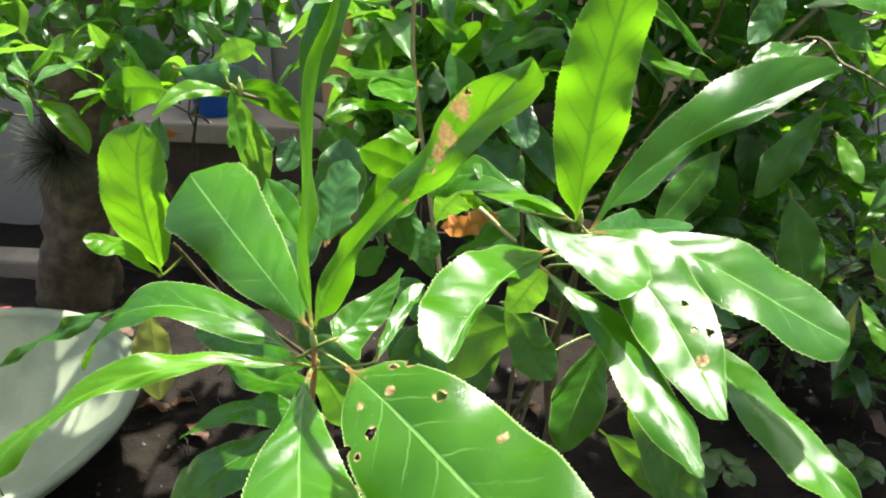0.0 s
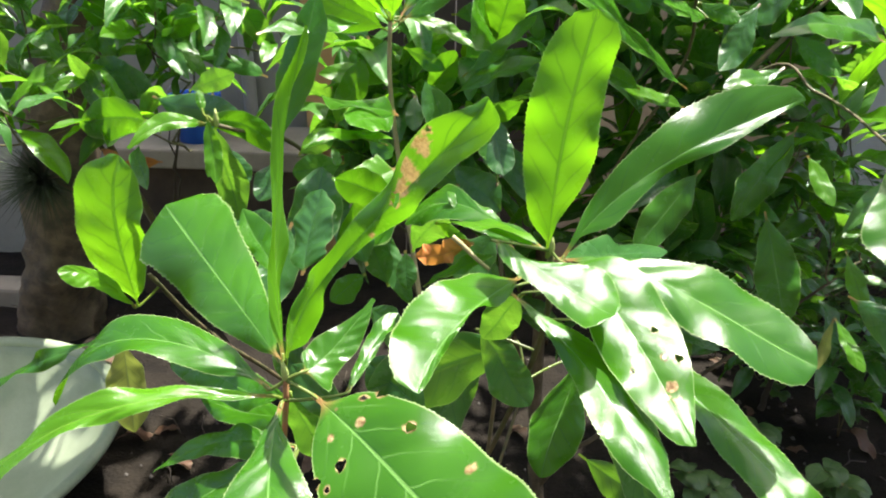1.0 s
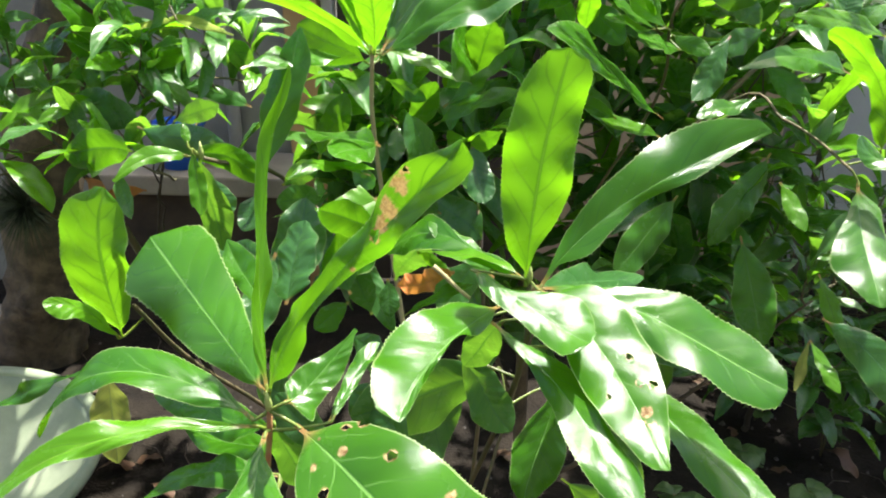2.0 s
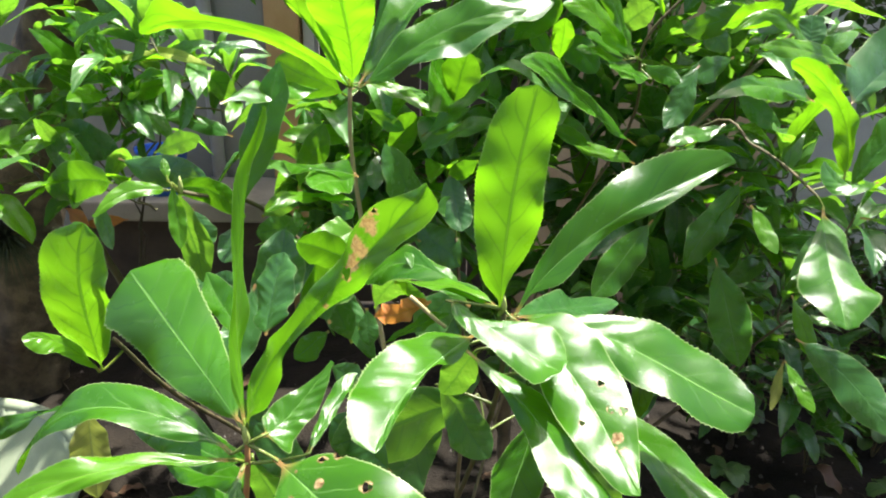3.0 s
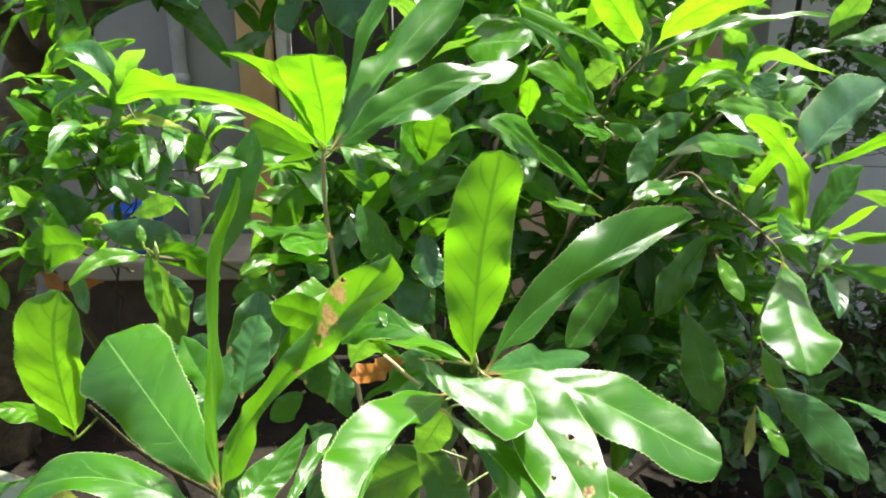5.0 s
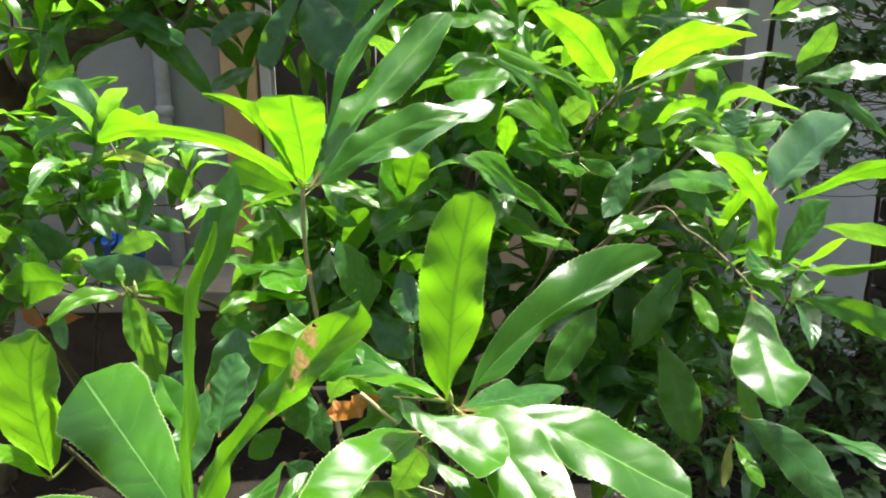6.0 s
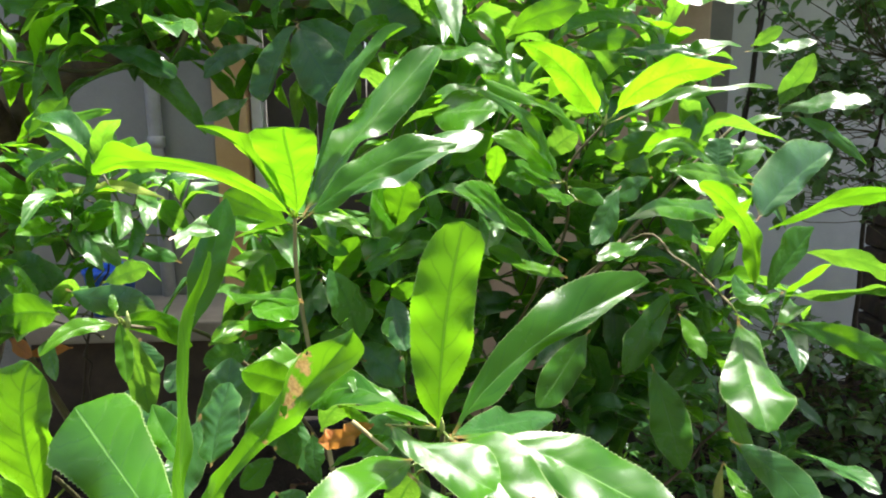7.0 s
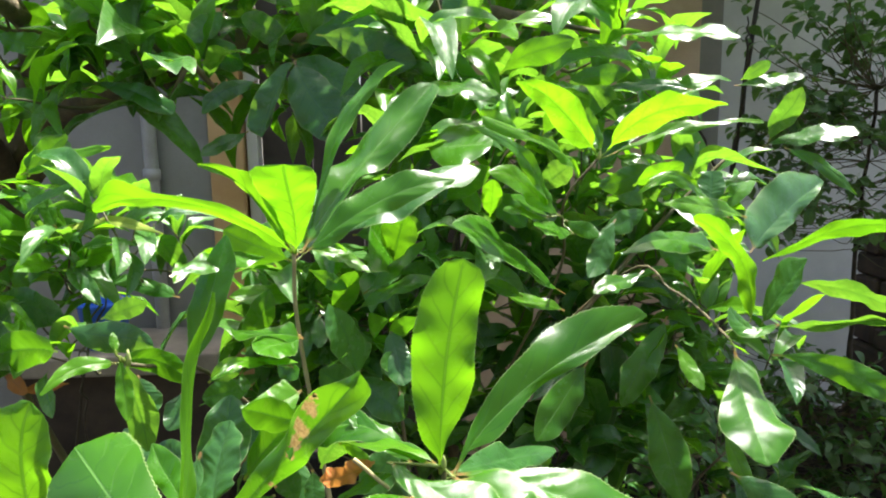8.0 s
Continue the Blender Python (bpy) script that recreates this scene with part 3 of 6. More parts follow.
grown_leaf(FRONT, ((0.0634, 0.3850, 0.8933), (0.0711, 0.3962, 0.8944), (0.0802, 0.4079, 0.9020), (0.0900, 0.4200, 0.9120)), (-0.79, 0.32, 0.53), (0.79, -0.32, -0.53), (6.3, 8.4, 9.4, 6.9, 4.0, 1.6, 0.5), (11.8, 9.8, 8.7, 8.6, 7.0, 4.2, 1.4))
grown_leaf(FRONT, ((0.0793, 0.4000, 0.8729), (0.0842, 0.4167, 0.8787), (0.0896, 0.4333, 0.8835), (0.0965, 0.4500, 0.8888)), (-0.95, 0.31, 0.04), (0.95, -0.28, -0.15), (1.5, 3.2, 4.0, 5.0, 6.4, 5.8, 3.8), (1.6, 2.8, 3.0, 3.0, 3.3, 2.8, 1.0))
grown_leaf(FRONT, ((0.0688, 0.3800, 0.8854), (0.1053, 0.3433, 0.8817), (0.1371, 0.3067, 0.8793), (0.1638, 0.2700, 0.8892)), (0.66, 0.59, 0.46), (-0.64, -0.57, -0.52), (13.4, 23.1, 29.1, 29.9, 28.7, 23.6, 15.3), (13.5, 24.7, 30.2, 28.2, 21.3, 12.9, 4.8), holes=((0.142, -0.778, 0.0014), (0.175, -1.000, 0.0021), (0.250, 0.500, 0.0023), (0.233, 1.000, 0.0021), (0.275, 0.833, 0.0014), (0.317, -0.611, 0.0020),), scars=((0.158, 0.444, 0.0014), (0.192, -0.222, 0.0019), (0.525, -0.722, 0.0019), (0.100, -0.167, 0.0007),))
grown_leaf(FRONT, ((0.0552, 0.3800, 0.8809), (0.0594, 0.3467, 0.8764), (0.0679, 0.3133, 0.8746), (0.0778, 0.2800, 0.8810)), (0.97, 0.22, 0.03), (-0.97, -0.22, -0.03), (1.7, 6.9, 11.7, 16.8, 22.1, 22.3, 15.6), (3.5, 7.1, 12.9, 18.1, 21.7, 17.2, 6.1))
grown_leaf(FRONT, ((0.0506, 0.3850, 0.8801), (0.0100, 0.3671, 0.8894), (-0.0312, 0.3488, 0.8826), (-0.0801, 0.3300, 0.8436)), (0.43, -0.88, -0.20), (-0.45, 0.80, 0.40), (2.6, 3.0, 4.9, 4.8, 7.1, 10.8, 4.9), (1.5, 5.0, 8.7, 8.3, 5.5, 4.9, 1.8), "young")
grown_leaf(FRONT, ((0.0483, 0.3850, 0.8835), (0.0147, 0.3929, 0.8976), (-0.0317, 0.4012, 0.8932), (-0.0700, 0.4100, 0.8507)), (-0.12, -0.95, -0.30), (0.12, 0.95, 0.30), (2.5, 8.8, 10.2, 9.8, 8.7, 7.0, 4.0), (2.0, 7.3, 13.8, 15.0, 11.0, 7.0, 4.0))
grown_leaf(FRONT, ((-0.0849, 0.4900, 0.8397), (-0.1270, 0.5000, 0.8208), (-0.1693, 0.5100, 0.7965), (-0.2146, 0.5200, 0.7647)), (0.08, -0.87, -0.49), (-0.08, 0.87, 0.49), (1.2, 4.0, 6.3, 5.8, 4.5, 3.5, 2.0), (3.0, 5.0, 6.0, 6.0, 5.0, 4.0, 2.0))
leaf(FRONT, (-0.065, 0.470, 0.852), (-0.064, 0.465, 0.824), (-0.063, 0.460, 0.795), (0.012, 0.000, 0.003), (-0.014, 0.000, -0.003), 0.50, 0.70, "spotted")
grown_leaf(FRONT, ((0.0501, 0.4100, 0.8323), (0.0230, 0.4133, 0.8321), (-0.0045, 0.4167, 0.8225), (-0.0323, 0.4200, 0.8020)), (-0.02, -0.97, -0.25), (0.05, 0.98, 0.19), (9.4, 10.6, 10.5, 8.8, 5.2, 4.1, 1.8), (2.3, 5.5, 9.8, 8.9, 9.0, 3.1, 0.6))
grown_leaf(FRONT, ((0.0344, 0.4300, 0.8076), (0.0057, 0.4267, 0.7922), (-0.0211, 0.4233, 0.7724), (-0.0480, 0.4200, 0.7462)), (0.27, -0.94, -0.20), (-0.27, 0.94, 0.20), (6.6, 13.5, 20.2, 22.0, 17.8, 10.6, 3.6), (3.3, 7.5, 12.2, 17.5, 18.6, 20.7, 22.6))
leaf(FRONT, (0.053, 0.400, 0.872), (0.010, 0.435, 0.851), (-0.039, 0.470, 0.839), (0.000, -0.012, -0.005), (-0.001, 0.012, 0.006), 0.55, 0.70)
leaf(FRONT, (0.054, 0.420, 0.841), (0.018, 0.440, 0.828), (-0.019, 0.460, 0.824), (0.001, -0.009, -0.004), (-0.001, 0.010, 0.001), 0.55, 0.70)
leaf(FRONT, (0.055, 0.390, 0.879), (0.061, 0.395, 0.857), (0.067, 0.400, 0.833), (0.007, 0.000, 0.004), (-0.008, 0.000, -0.005), 0.55, 0.70, "old")
grown_leaf(FRONT, ((0.0558, 0.3850, 0.8979), (0.0503, 0.4029, 0.9336), (0.0503, 0.4212, 0.9759), (0.0609, 0.4400, 1.0317)), (-0.50, -0.80, 0.35), (0.50, 0.80, -0.35), (3.0, 5.5, 6.0, 2.5, 4.5, 6.5, 3.5), (2.5, 4.0, 5.0, 3.0, 2.2, 2.2, 2.5), "young")
# -- end of FRONT --
# -- leaves of RIGHT --
grown_leaf(RIGHT, ((0.1749, 0.4830, 0.9083), (0.1774, 0.4864, 0.9568), (0.1827, 0.4894, 0.9962), (0.1908, 0.4920, 1.0364)), (-0.99, -0.01, 0.12), (0.99, -0.10, -0.12), (9.9, 15.4, 19.7, 21.7, 20.9, 17.8, 12.0), (3.0, 12.8, 17.5, 15.8, 14.9, 14.9, 12.5), "young")
grown_leaf(RIGHT, ((0.1823, 0.4830, 0.9064), (0.2122, 0.5024, 0.9368), (0.2587, 0.5214, 0.9641), (0.3177, 0.5400, 0.9866)), (-0.58, 0.35, 0.73), (0.59, -0.46, -0.66), (2.5, 8.3, 13.6, 17.7, 23.0, 19.7, 10.8), (0.8, 9.4, 7.7, 4.8, 8.3, 4.9, 1.9))
grown_leaf(RIGHT, ((0.1822, 0.4830, 0.9070), (0.2244, 0.4673, 0.9076), (0.2684, 0.4530, 0.8902), (0.3078, 0.4400, 0.8737)), (0.39, 0.83, 0.40), (-0.39, -0.84, -0.38), (3.0, 6.8, 15.6, 23.8, 26.6, 21.6, 11.7), (5.0, 9.0, 13.0, 20.0, 20.9, 19.9, 14.4))
grown_leaf(RIGHT, ((0.1447, 0.4700, 0.9232), (0.1637, 0.4533, 0.9185), (0.1832, 0.4367, 0.9114), (0.2013, 0.4200, 0.9087)), (0.68, 0.69, 0.26), (-0.68, -0.69, -0.25), (2.2, 1.8, 6.9, 15.7, 22.2, 17.8, 9.0), (5.7, 9.4, 10.8, 11.1, 12.0, 13.3, 12.9))
grown_leaf(RIGHT, ((0.1811, 0.4800, 0.9086), (0.2066, 0.4469, 0.8977), (0.2237, 0.4129, 0.8800), (0.2323, 0.3780, 0.8701)), (0.90, 0.36, 0.25), (-0.91, -0.39, -0.18), (17.2, 24.1, 24.8, 21.3, 14.4, 7.5, 2.5), (7.6, 13.0, 17.8, 19.3, 17.9, 11.5, 6.7), holes=((0.475, -0.444, 0.0017), (0.592, -0.389, 0.0017), (0.617, -0.722, 0.0020), (0.608, 0.500, 0.0014),), scars=((0.717, -0.222, 0.0025), (0.775, -0.278, 0.0017), (0.750, 0.056, 0.0014), (0.800, 0.722, 0.0011),))
grown_leaf(RIGHT, ((0.1534, 0.4700, 0.8948), (0.1862, 0.4333, 0.8802), (0.2043, 0.3967, 0.8698), (0.2208, 0.3600, 0.8545)), (0.87, 0.47, 0.15), (-0.87, -0.48, -0.14), (2.8, 11.1, 13.6, 8.2, 10.0, 11.3, 4.4), (3.2, 4.5, 8.2, 12.4, 14.7, 10.2, 4.4))
grown_leaf(RIGHT, ((0.2109, 0.5000, 0.8606), (0.2559, 0.4654, 0.8383), (0.2884, 0.4304, 0.8197), (0.3127, 0.3950, 0.8062)), (0.76, 0.61, 0.24), (-0.74, -0.66, -0.11), (8.7, 10.3, 13.3, 18.0, 15.0, 9.0, 4.0), (11.1, 13.5, 12.6, 13.7, 14.5, 16.5, 9.9), wave=1.4)
grown_leaf(RIGHT, ((0.1617, 0.4800, 0.8982), (0.1397, 0.4446, 0.8987), (0.1239, 0.4096, 0.8973), (0.1144, 0.3750, 0.8925)), (0.87, -0.38, -0.30), (-0.88, 0.38, 0.29), (4.5, 6.1, 1.4, 2.0, 2.6, 3.3, 2.7), (15.4, 20.2, 23.2, 25.2, 23.9, 19.1, 12.5))
grown_leaf(RIGHT, ((0.1699, 0.4870, 0.9129), (0.1501, 0.5118, 0.9142), (0.1233, 0.5361, 0.9188), (0.0884, 0.5600, 0.8954)), (-0.51, -0.69, -0.51), (0.51, 0.69, 0.51), (0.7, 3.2, 7.3, 11.6, 14.6, 14.8, 7.2), (5.0, 6.2, 2.4, 3.8, 10.7, 19.3, 16.2))
leaf(RIGHT, (0.179, 0.490, 0.905), (0.221, 0.545, 0.885), (0.271, 0.600, 0.865), (0.003, 0.022, 0.001), (-0.003, -0.022, 0.000), 0.50, 0.70, "old")
leaf(RIGHT, (0.164, 0.490, 0.883), (0.153, 0.495, 0.865), (0.142, 0.500, 0.846), (0.009, 0.000, -0.008), (-0.008, 0.000, 0.008), 0.55, 0.70, "old")
leaf(RIGHT, (0.138, 0.520, 0.841), (0.156, 0.510, 0.820), (0.173, 0.500, 0.799), (0.010, 0.000, 0.010), (-0.011, 0.000, -0.010), 0.55, 0.70, "old")
leaf(RIGHT, (0.210, 0.560, 0.800), (0.198, 0.540, 0.762), (0.186, 0.520, 0.725), (0.019, 0.000, -0.006), (-0.017, 0.000, 0.006), 0.60, 0.70)
leaf(RIGHT, (0.167, 0.550, 0.815), (0.117, 0.535, 0.803), (0.067, 0.520, 0.791), (0.007, 0.000, -0.026), (-0.008, 0.000, 0.024), 0.55, 0.70, "old")
leaf(RIGHT, (0.146, 0.600, 0.784), (0.114, 0.580, 0.733), (0.081, 0.560, 0.680), (0.017, 0.000, -0.012), (-0.016, 0.003, 0.010), 0.55, 0.70, "old")
leaf(RIGHT, (0.238, 0.580, 0.802), (0.255, 0.565, 0.732), (0.274, 0.550, 0.657), (0.019, 0.002, 0.003), (-0.018, -0.003, -0.003), 0.55, 0.70, "old")
leaf(RIGHT, (0.225, 0.600, 0.682), (0.266, 0.575, 0.667), (0.304, 0.550, 0.654), (0.008, 0.000, 0.019), (-0.008, 0.000, -0.020), 0.55, 0.70, "old")
# -- end of RIGHT --
# -- leaves of TALL --
grown_leaf(TALL, ((0.0597, 0.7020, 1.0084), (0.0165, 0.6971, 1.0400), (-0.0438, 0.6931, 1.0581), (-0.0999, 0.6900, 1.0492)), (-0.26, 0.39, -0.88), (0.26, -0.39, 0.88), (6.1, 5.8, 7.1, 6.6, 6.0, 5.6, 5.0), (6.2, 6.2, 7.3, 5.3, 6.3, 20.7, 7.9), "young")
grown_leaf(TALL, ((0.0612, 0.7020, 1.0093), (0.0397, 0.6880, 1.0488), (0.0178, 0.6740, 1.0763), (-0.0045, 0.6600, 1.0874)), (-0.36, -0.66, -0.66), (0.76, 0.04, 0.65), (3.8, 4.0, 2.1, 0.5, 1.7, 4.0, 2.1), (5.1, 9.7, 14.0, 14.7, 7.6, 4.1, 1.8), "young")
grown_leaf(TALL, ((0.0630, 0.7020, 1.0083), (0.0648, 0.6913, 1.0392), (0.0623, 0.6807, 1.0648), (0.0612, 0.6700, 1.0864)), (-1.00, -0.06, -0.05), (1.00, 0.05, 0.04), (9.0, 13.9, 17.7, 20.9, 24.2, 26.2, 25.1), (5.5, 10.0, 15.5, 20.4, 24.5, 24.5, 18.4), "young")
grown_leaf(TALL, ((0.0678, 0.7020, 1.0083), (0.0992, 0.7447, 1.0562), (0.1403, 0.7873, 1.1050), (0.1913, 0.8300, 1.1609)), (-0.80, 0.58, 0.16), (0.84, -0.46, -0.29), (7.7, 14.3, 23.4, 30.0, 29.0, 22.0, 13.0), (7.3, 9.6, 12.5, 16.4, 20.1, 20.6, 15.4), wave=1.7)
grown_leaf(TALL, ((0.0701, 0.7020, 1.0073), (0.1066, 0.7053, 1.0343), (0.1521, 0.7087, 1.0581), (0.2037, 0.7120, 1.0692)), (-0.36, 0.65, 0.67), (0.38, -0.57, -0.73), (5.1, 11.6, 18.7, 21.4, 20.0, 13.9, 5.7), (8.2, 10.6, 11.1, 11.8, 12.2, 9.9, 5.5))
grown_leaf(TALL, ((0.0667, 0.7150, 1.0043), (0.0884, 0.7371, 1.0790), (0.1117, 0.7588, 1.1322), (0.1614, 0.7800, 1.1746)), (-0.83, 0.48, 0.28), (0.83, -0.48, -0.28), (1.6, 2.7, 4.7, 8.7, 11.1, 12.0, 9.1), (0.5, 2.3, 6.7, 8.5, 4.9, 2.7, 0.5))
leaf(TALL, (0.073, 0.710, 1.011), (0.101, 0.705, 1.004), (0.127, 0.700, 0.990), (0.002, 0.006, 0.005), (-0.001, -0.007, -0.004), 0.55, 0.70, "young")
leaf(TALL, (0.057, 0.710, 1.000), (0.030, 0.705, 1.015), (0.003, 0.700, 1.030), (-0.010, 0.000, -0.019), (0.007, 0.000, 0.016), 0.60, 0.70)
leaf(TALL, (0.058, 0.720, 1.002), (0.138, 0.760, 1.045), (0.236, 0.800, 1.074), (-0.008, 0.026, 0.013), (0.007, -0.026, -0.013), 0.55, 0.70, "old")
grown_leaf(TALL, ((0.0723, 0.6600, 0.9437), (0.0559, 0.6400, 0.9533), (0.0408, 0.6200, 0.9596), (0.0279, 0.6000, 0.9699)), (0.30, -0.56, -0.77), (-0.30, 0.56, 0.77), (12.8, 7.2, 2.9, 1.0, 2.7, 6.7, 7.7), (9.5, 8.2, 6.6, 4.2, 2.5, 1.7, 0.7))
leaf(TALL, (0.070, 0.660, 0.947), (0.057, 0.630, 0.948), (0.047, 0.600, 0.950), (0.008, -0.018, -0.007), (-0.008, 0.021, 0.007), 0.55, 0.50)
grown_leaf(TALL, ((0.0663, 0.6400, 0.9261), (0.0478, 0.6200, 0.9379), (0.0336, 0.6000, 0.9441), (0.0188, 0.5800, 0.9385)), (0.51, -0.54, -0.67), (-0.51, 0.54, 0.67), (1.4, 2.8, 4.4, 6.2, 5.9, 4.7, 2.1), (3.4, 3.0, 3.1, 4.7, 3.8, 2.7, 0.7), "young")
# -- end of TALL --
# -- leaves of FAR --
grown_leaf(FAR, ((0.3517, 0.7960, 1.0901), (0.3169, 0.7524, 1.1192), (0.2832, 0.7071, 1.1404), (0.2493, 0.6600, 1.1491)), (-0.63, 0.14, -0.76), (0.74, -0.29, 0.61), (9.7, 13.7, 15.2, 11.8, 9.6, 7.2, 2.7), (7.7, 12.2, 17.7, 16.5, 12.5, 6.9, 1.7), "young")
leaf(FAR, (0.357, 0.796, 1.087), (0.351, 0.798, 1.110), (0.344, 0.800, 1.134), (-0.005, -0.002, -0.001), (0.007, 0.001, 0.002), 0.55, 0.70)
grown_leaf(FAR, ((0.3649, 0.7960, 1.0904), (0.3806, 0.7524, 1.1184), (0.4002, 0.7071, 1.1294), (0.4228, 0.6600, 1.1295)), (-0.75, -0.14, 0.64), (0.71, 0.10, -0.70), (6.4, 10.4, 13.9, 16.6, 16.7, 12.1, 5.0), (6.8, 12.0, 14.8, 14.1, 10.5, 5.5, 1.9), "young")
grown_leaf(FAR, ((0.3674, 0.7960, 1.0859), (0.4132, 0.7958, 1.1049), (0.4672, 0.7938, 1.1166), (0.5221, 0.7900, 1.1164)), (-0.09, 0.78, 0.61), (0.09, -0.78, -0.61), (1.8, 4.6, 8.4, 7.8, 4.9, 3.5, 3.1), (3.0, 6.0, 7.5, 6.6, 5.5, 5.0, 2.5), "young")
grown_leaf(FAR, ((0.3385, 0.8000, 1.0567), (0.3227, 0.7867, 1.0836), (0.2898, 0.7733, 1.1016), (0.2331, 0.7600, 1.1250)), (-0.28, -0.58, -0.77), (0.28, 0.58, 0.77), (6.3, 8.1, 9.0, 4.9, 4.6, 8.4, 8.8), (0.4, 3.3, 3.5, 7.7, 3.5, 5.8, 4.1), "young")
grown_leaf(FAR, ((0.3085, 0.8000, 1.0242), (0.2917, 0.7800, 1.0633), (0.2644, 0.7600, 1.0952), (0.2226, 0.7400, 1.1134)), (-0.40, -0.54, -0.74), (0.40, 0.54, 0.74), (2.6, 7.4, 10.1, 10.7, 7.4, 4.6, 2.0), (11.5, 9.4, 9.2, 8.2, 6.3, 4.1, 3.4))
leaf(FAR, (0.279, 0.800, 1.107), (0.259, 0.810, 1.120), (0.239, 0.820, 1.133), (-0.005, 0.000, -0.008), (0.005, 0.003, 0.007), 0.55, 0.70, "young")
leaf(FAR, (0.320, 0.800, 1.023), (0.282, 0.780, 1.055), (0.239, 0.760, 1.073), (-0.008, -0.010, -0.009), (0.008, 0.011, 0.008), 0.55, 0.70, "young")
leaf(FAR, (0.307, 0.800, 1.024), (0.279, 0.780, 1.030), (0.253, 0.760, 1.036), (-0.003, -0.012, -0.003), (0.003, 0.013, 0.004), 0.55, 0.70)
leaf(FAR, (0.307, 0.800, 1.024), (0.285, 0.790, 1.037), (0.264, 0.780, 1.049), (-0.004, -0.011, -0.003), (0.004, 0.010, 0.002), 0.55, 0.70)
leaf(FAR, (0.332, 0.800, 1.006), (0.307, 0.780, 1.014), (0.283, 0.760, 1.021), (-0.007, -0.023, -0.004), (0.007, 0.023, 0.003), 0.55, 0.70)
leaf(FAR, (0.261, 0.920, 1.011), (0.262, 0.910, 1.034), (0.262, 0.900, 1.057), (-0.013, 0.000, 0.002), (0.012, 0.000, -0.001), 0.55, 0.70, "young")
leaf(FAR, (0.328, 0.820, 1.018), (0.341, 0.800, 1.011), (0.353, 0.780, 1.005), (0.004, 0.002, 0.007), (-0.004, 0.000, -0.007), 0.55, 0.70)
leaf(FAR, (0.324, 0.800, 0.943), (0.261, 0.760, 0.993), (0.201, 0.720, 1.029), (-0.009, -0.027, -0.003), (0.011, 0.033, 0.004), 0.55, 0.70)
leaf(FAR, (0.324, 0.800, 0.925), (0.291, 0.790, 0.937), (0.259, 0.780, 0.950), (-0.004, -0.009, -0.004), (0.004, 0.009, 0.005), 0.55, 0.70, "young")
leaf(FAR, (0.276, 0.780, 0.946), (0.256, 0.770, 0.956), (0.236, 0.760, 0.966), (-0.003, -0.004, -0.005), (0.003, 0.000, 0.008), 0.55, 0.70)
# -- end of FAR --
# -- leaves of SIDE --
grown_leaf(SIDE, ((0.4514, 0.6600, 0.9460), (0.4589, 0.6800, 0.9785), (0.4491, 0.7000, 1.0091), (0.4232, 0.7200, 1.0303)), (-0.20, 0.77, -0.61), (0.14, -0.78, 0.60), (10.6, 13.0, 14.0, 12.5, 11.4, 10.2, 6.7), (6.8, 9.8, 10.9, 10.9, 12.2, 12.0, 8.0), "young")
grown_leaf(SIDE, ((0.4553, 0.6200, 0.9546), (0.4454, 0.6267, 0.9493), (0.4344, 0.6333, 0.9499), (0.4237, 0.6400, 0.9649)), (-0.58, -0.68, -0.45), (0.58, 0.68, 0.45), (4.0, 7.0, 9.5, 10.5, 12.0, 12.0, 7.0), (2.0, 3.0, 3.5, 4.0, 5.0, 6.0, 4.0))
grown_leaf(SIDE, ((0.4295, 0.6400, 0.9299), (0.4232, 0.6111, 0.9036), (0.4192, 0.5831, 0.8865), (0.4169, 0.5560, 0.8674)), (0.96, -0.16, -0.14), (-0.96, 0.16, 0.14), (11.6, 15.4, 18.6, 23.0, 29.0, 20.3, 10.2), (3.7, 8.9, 16.4, 23.6, 26.5, 17.8, 10.0))
grown_leaf(SIDE, ((0.5206, 0.8000, 0.9820), (0.5608, 0.8333, 1.0060), (0.6068, 0.8667, 1.0286), (0.6562, 0.9000, 1.0480)), (-0.58, 0.28, 0.76), (0.58, -0.28, -0.76), (21.8, 30.4, 33.6, 36.1, 35.3, 27.9, 14.8), (7.4, 9.5, 12.7, 14.6, 11.7, 7.7, 3.0), "old")
grown_leaf(SIDE, ((0.5373, 0.8000, 0.9035), (0.5464, 0.7933, 0.9290), (0.5594, 0.7867, 0.9553), (0.5711, 0.7800, 0.9774)), (0.02, 0.97, 0.25), (-0.02, -0.97, -0.25), (6.6, 14.7, 24.3, 28.8, 29.5, 23.2, 7.9), (6.1, 11.0, 14.5, 14.8, 13.4, 7.4, 2.4), "old")
grown_leaf(SIDE, ((0.5204, 0.9000, 1.0220), (0.5234, 0.9067, 1.0341), (0.5269, 0.9133, 1.0481), (0.5284, 0.9200, 1.0617)), (-0.98, 0.07, 0.16), (0.98, -0.05, -0.17), (6.8, 14.6, 16.0, 17.5, 16.8, 14.1, 12.2), (4.5, 9.5, 14.9, 15.7, 16.7, 13.8, 11.9), "old")
grown_leaf(SIDE, ((0.5346, 0.8000, 0.9728), (0.5635, 0.7733, 0.9965), (0.5922, 0.7467, 1.0143), (0.6269, 0.7200, 1.0169)), (-0.56, -0.20, 0.81), (0.56, 0.20, -0.81), (1.7, 3.4, 5.9, 8.8, 10.0, 7.7, 3.2), (2.8, 5.9, 7.7, 8.1, 11.8, 11.7, 6.1))
leaf(SIDE, (0.579, 0.820, 0.944), (0.619, 0.770, 0.942), (0.647, 0.720, 0.927), (-0.004, -0.008, 0.012), (0.003, 0.009, -0.011), 0.55, 0.70, "old")
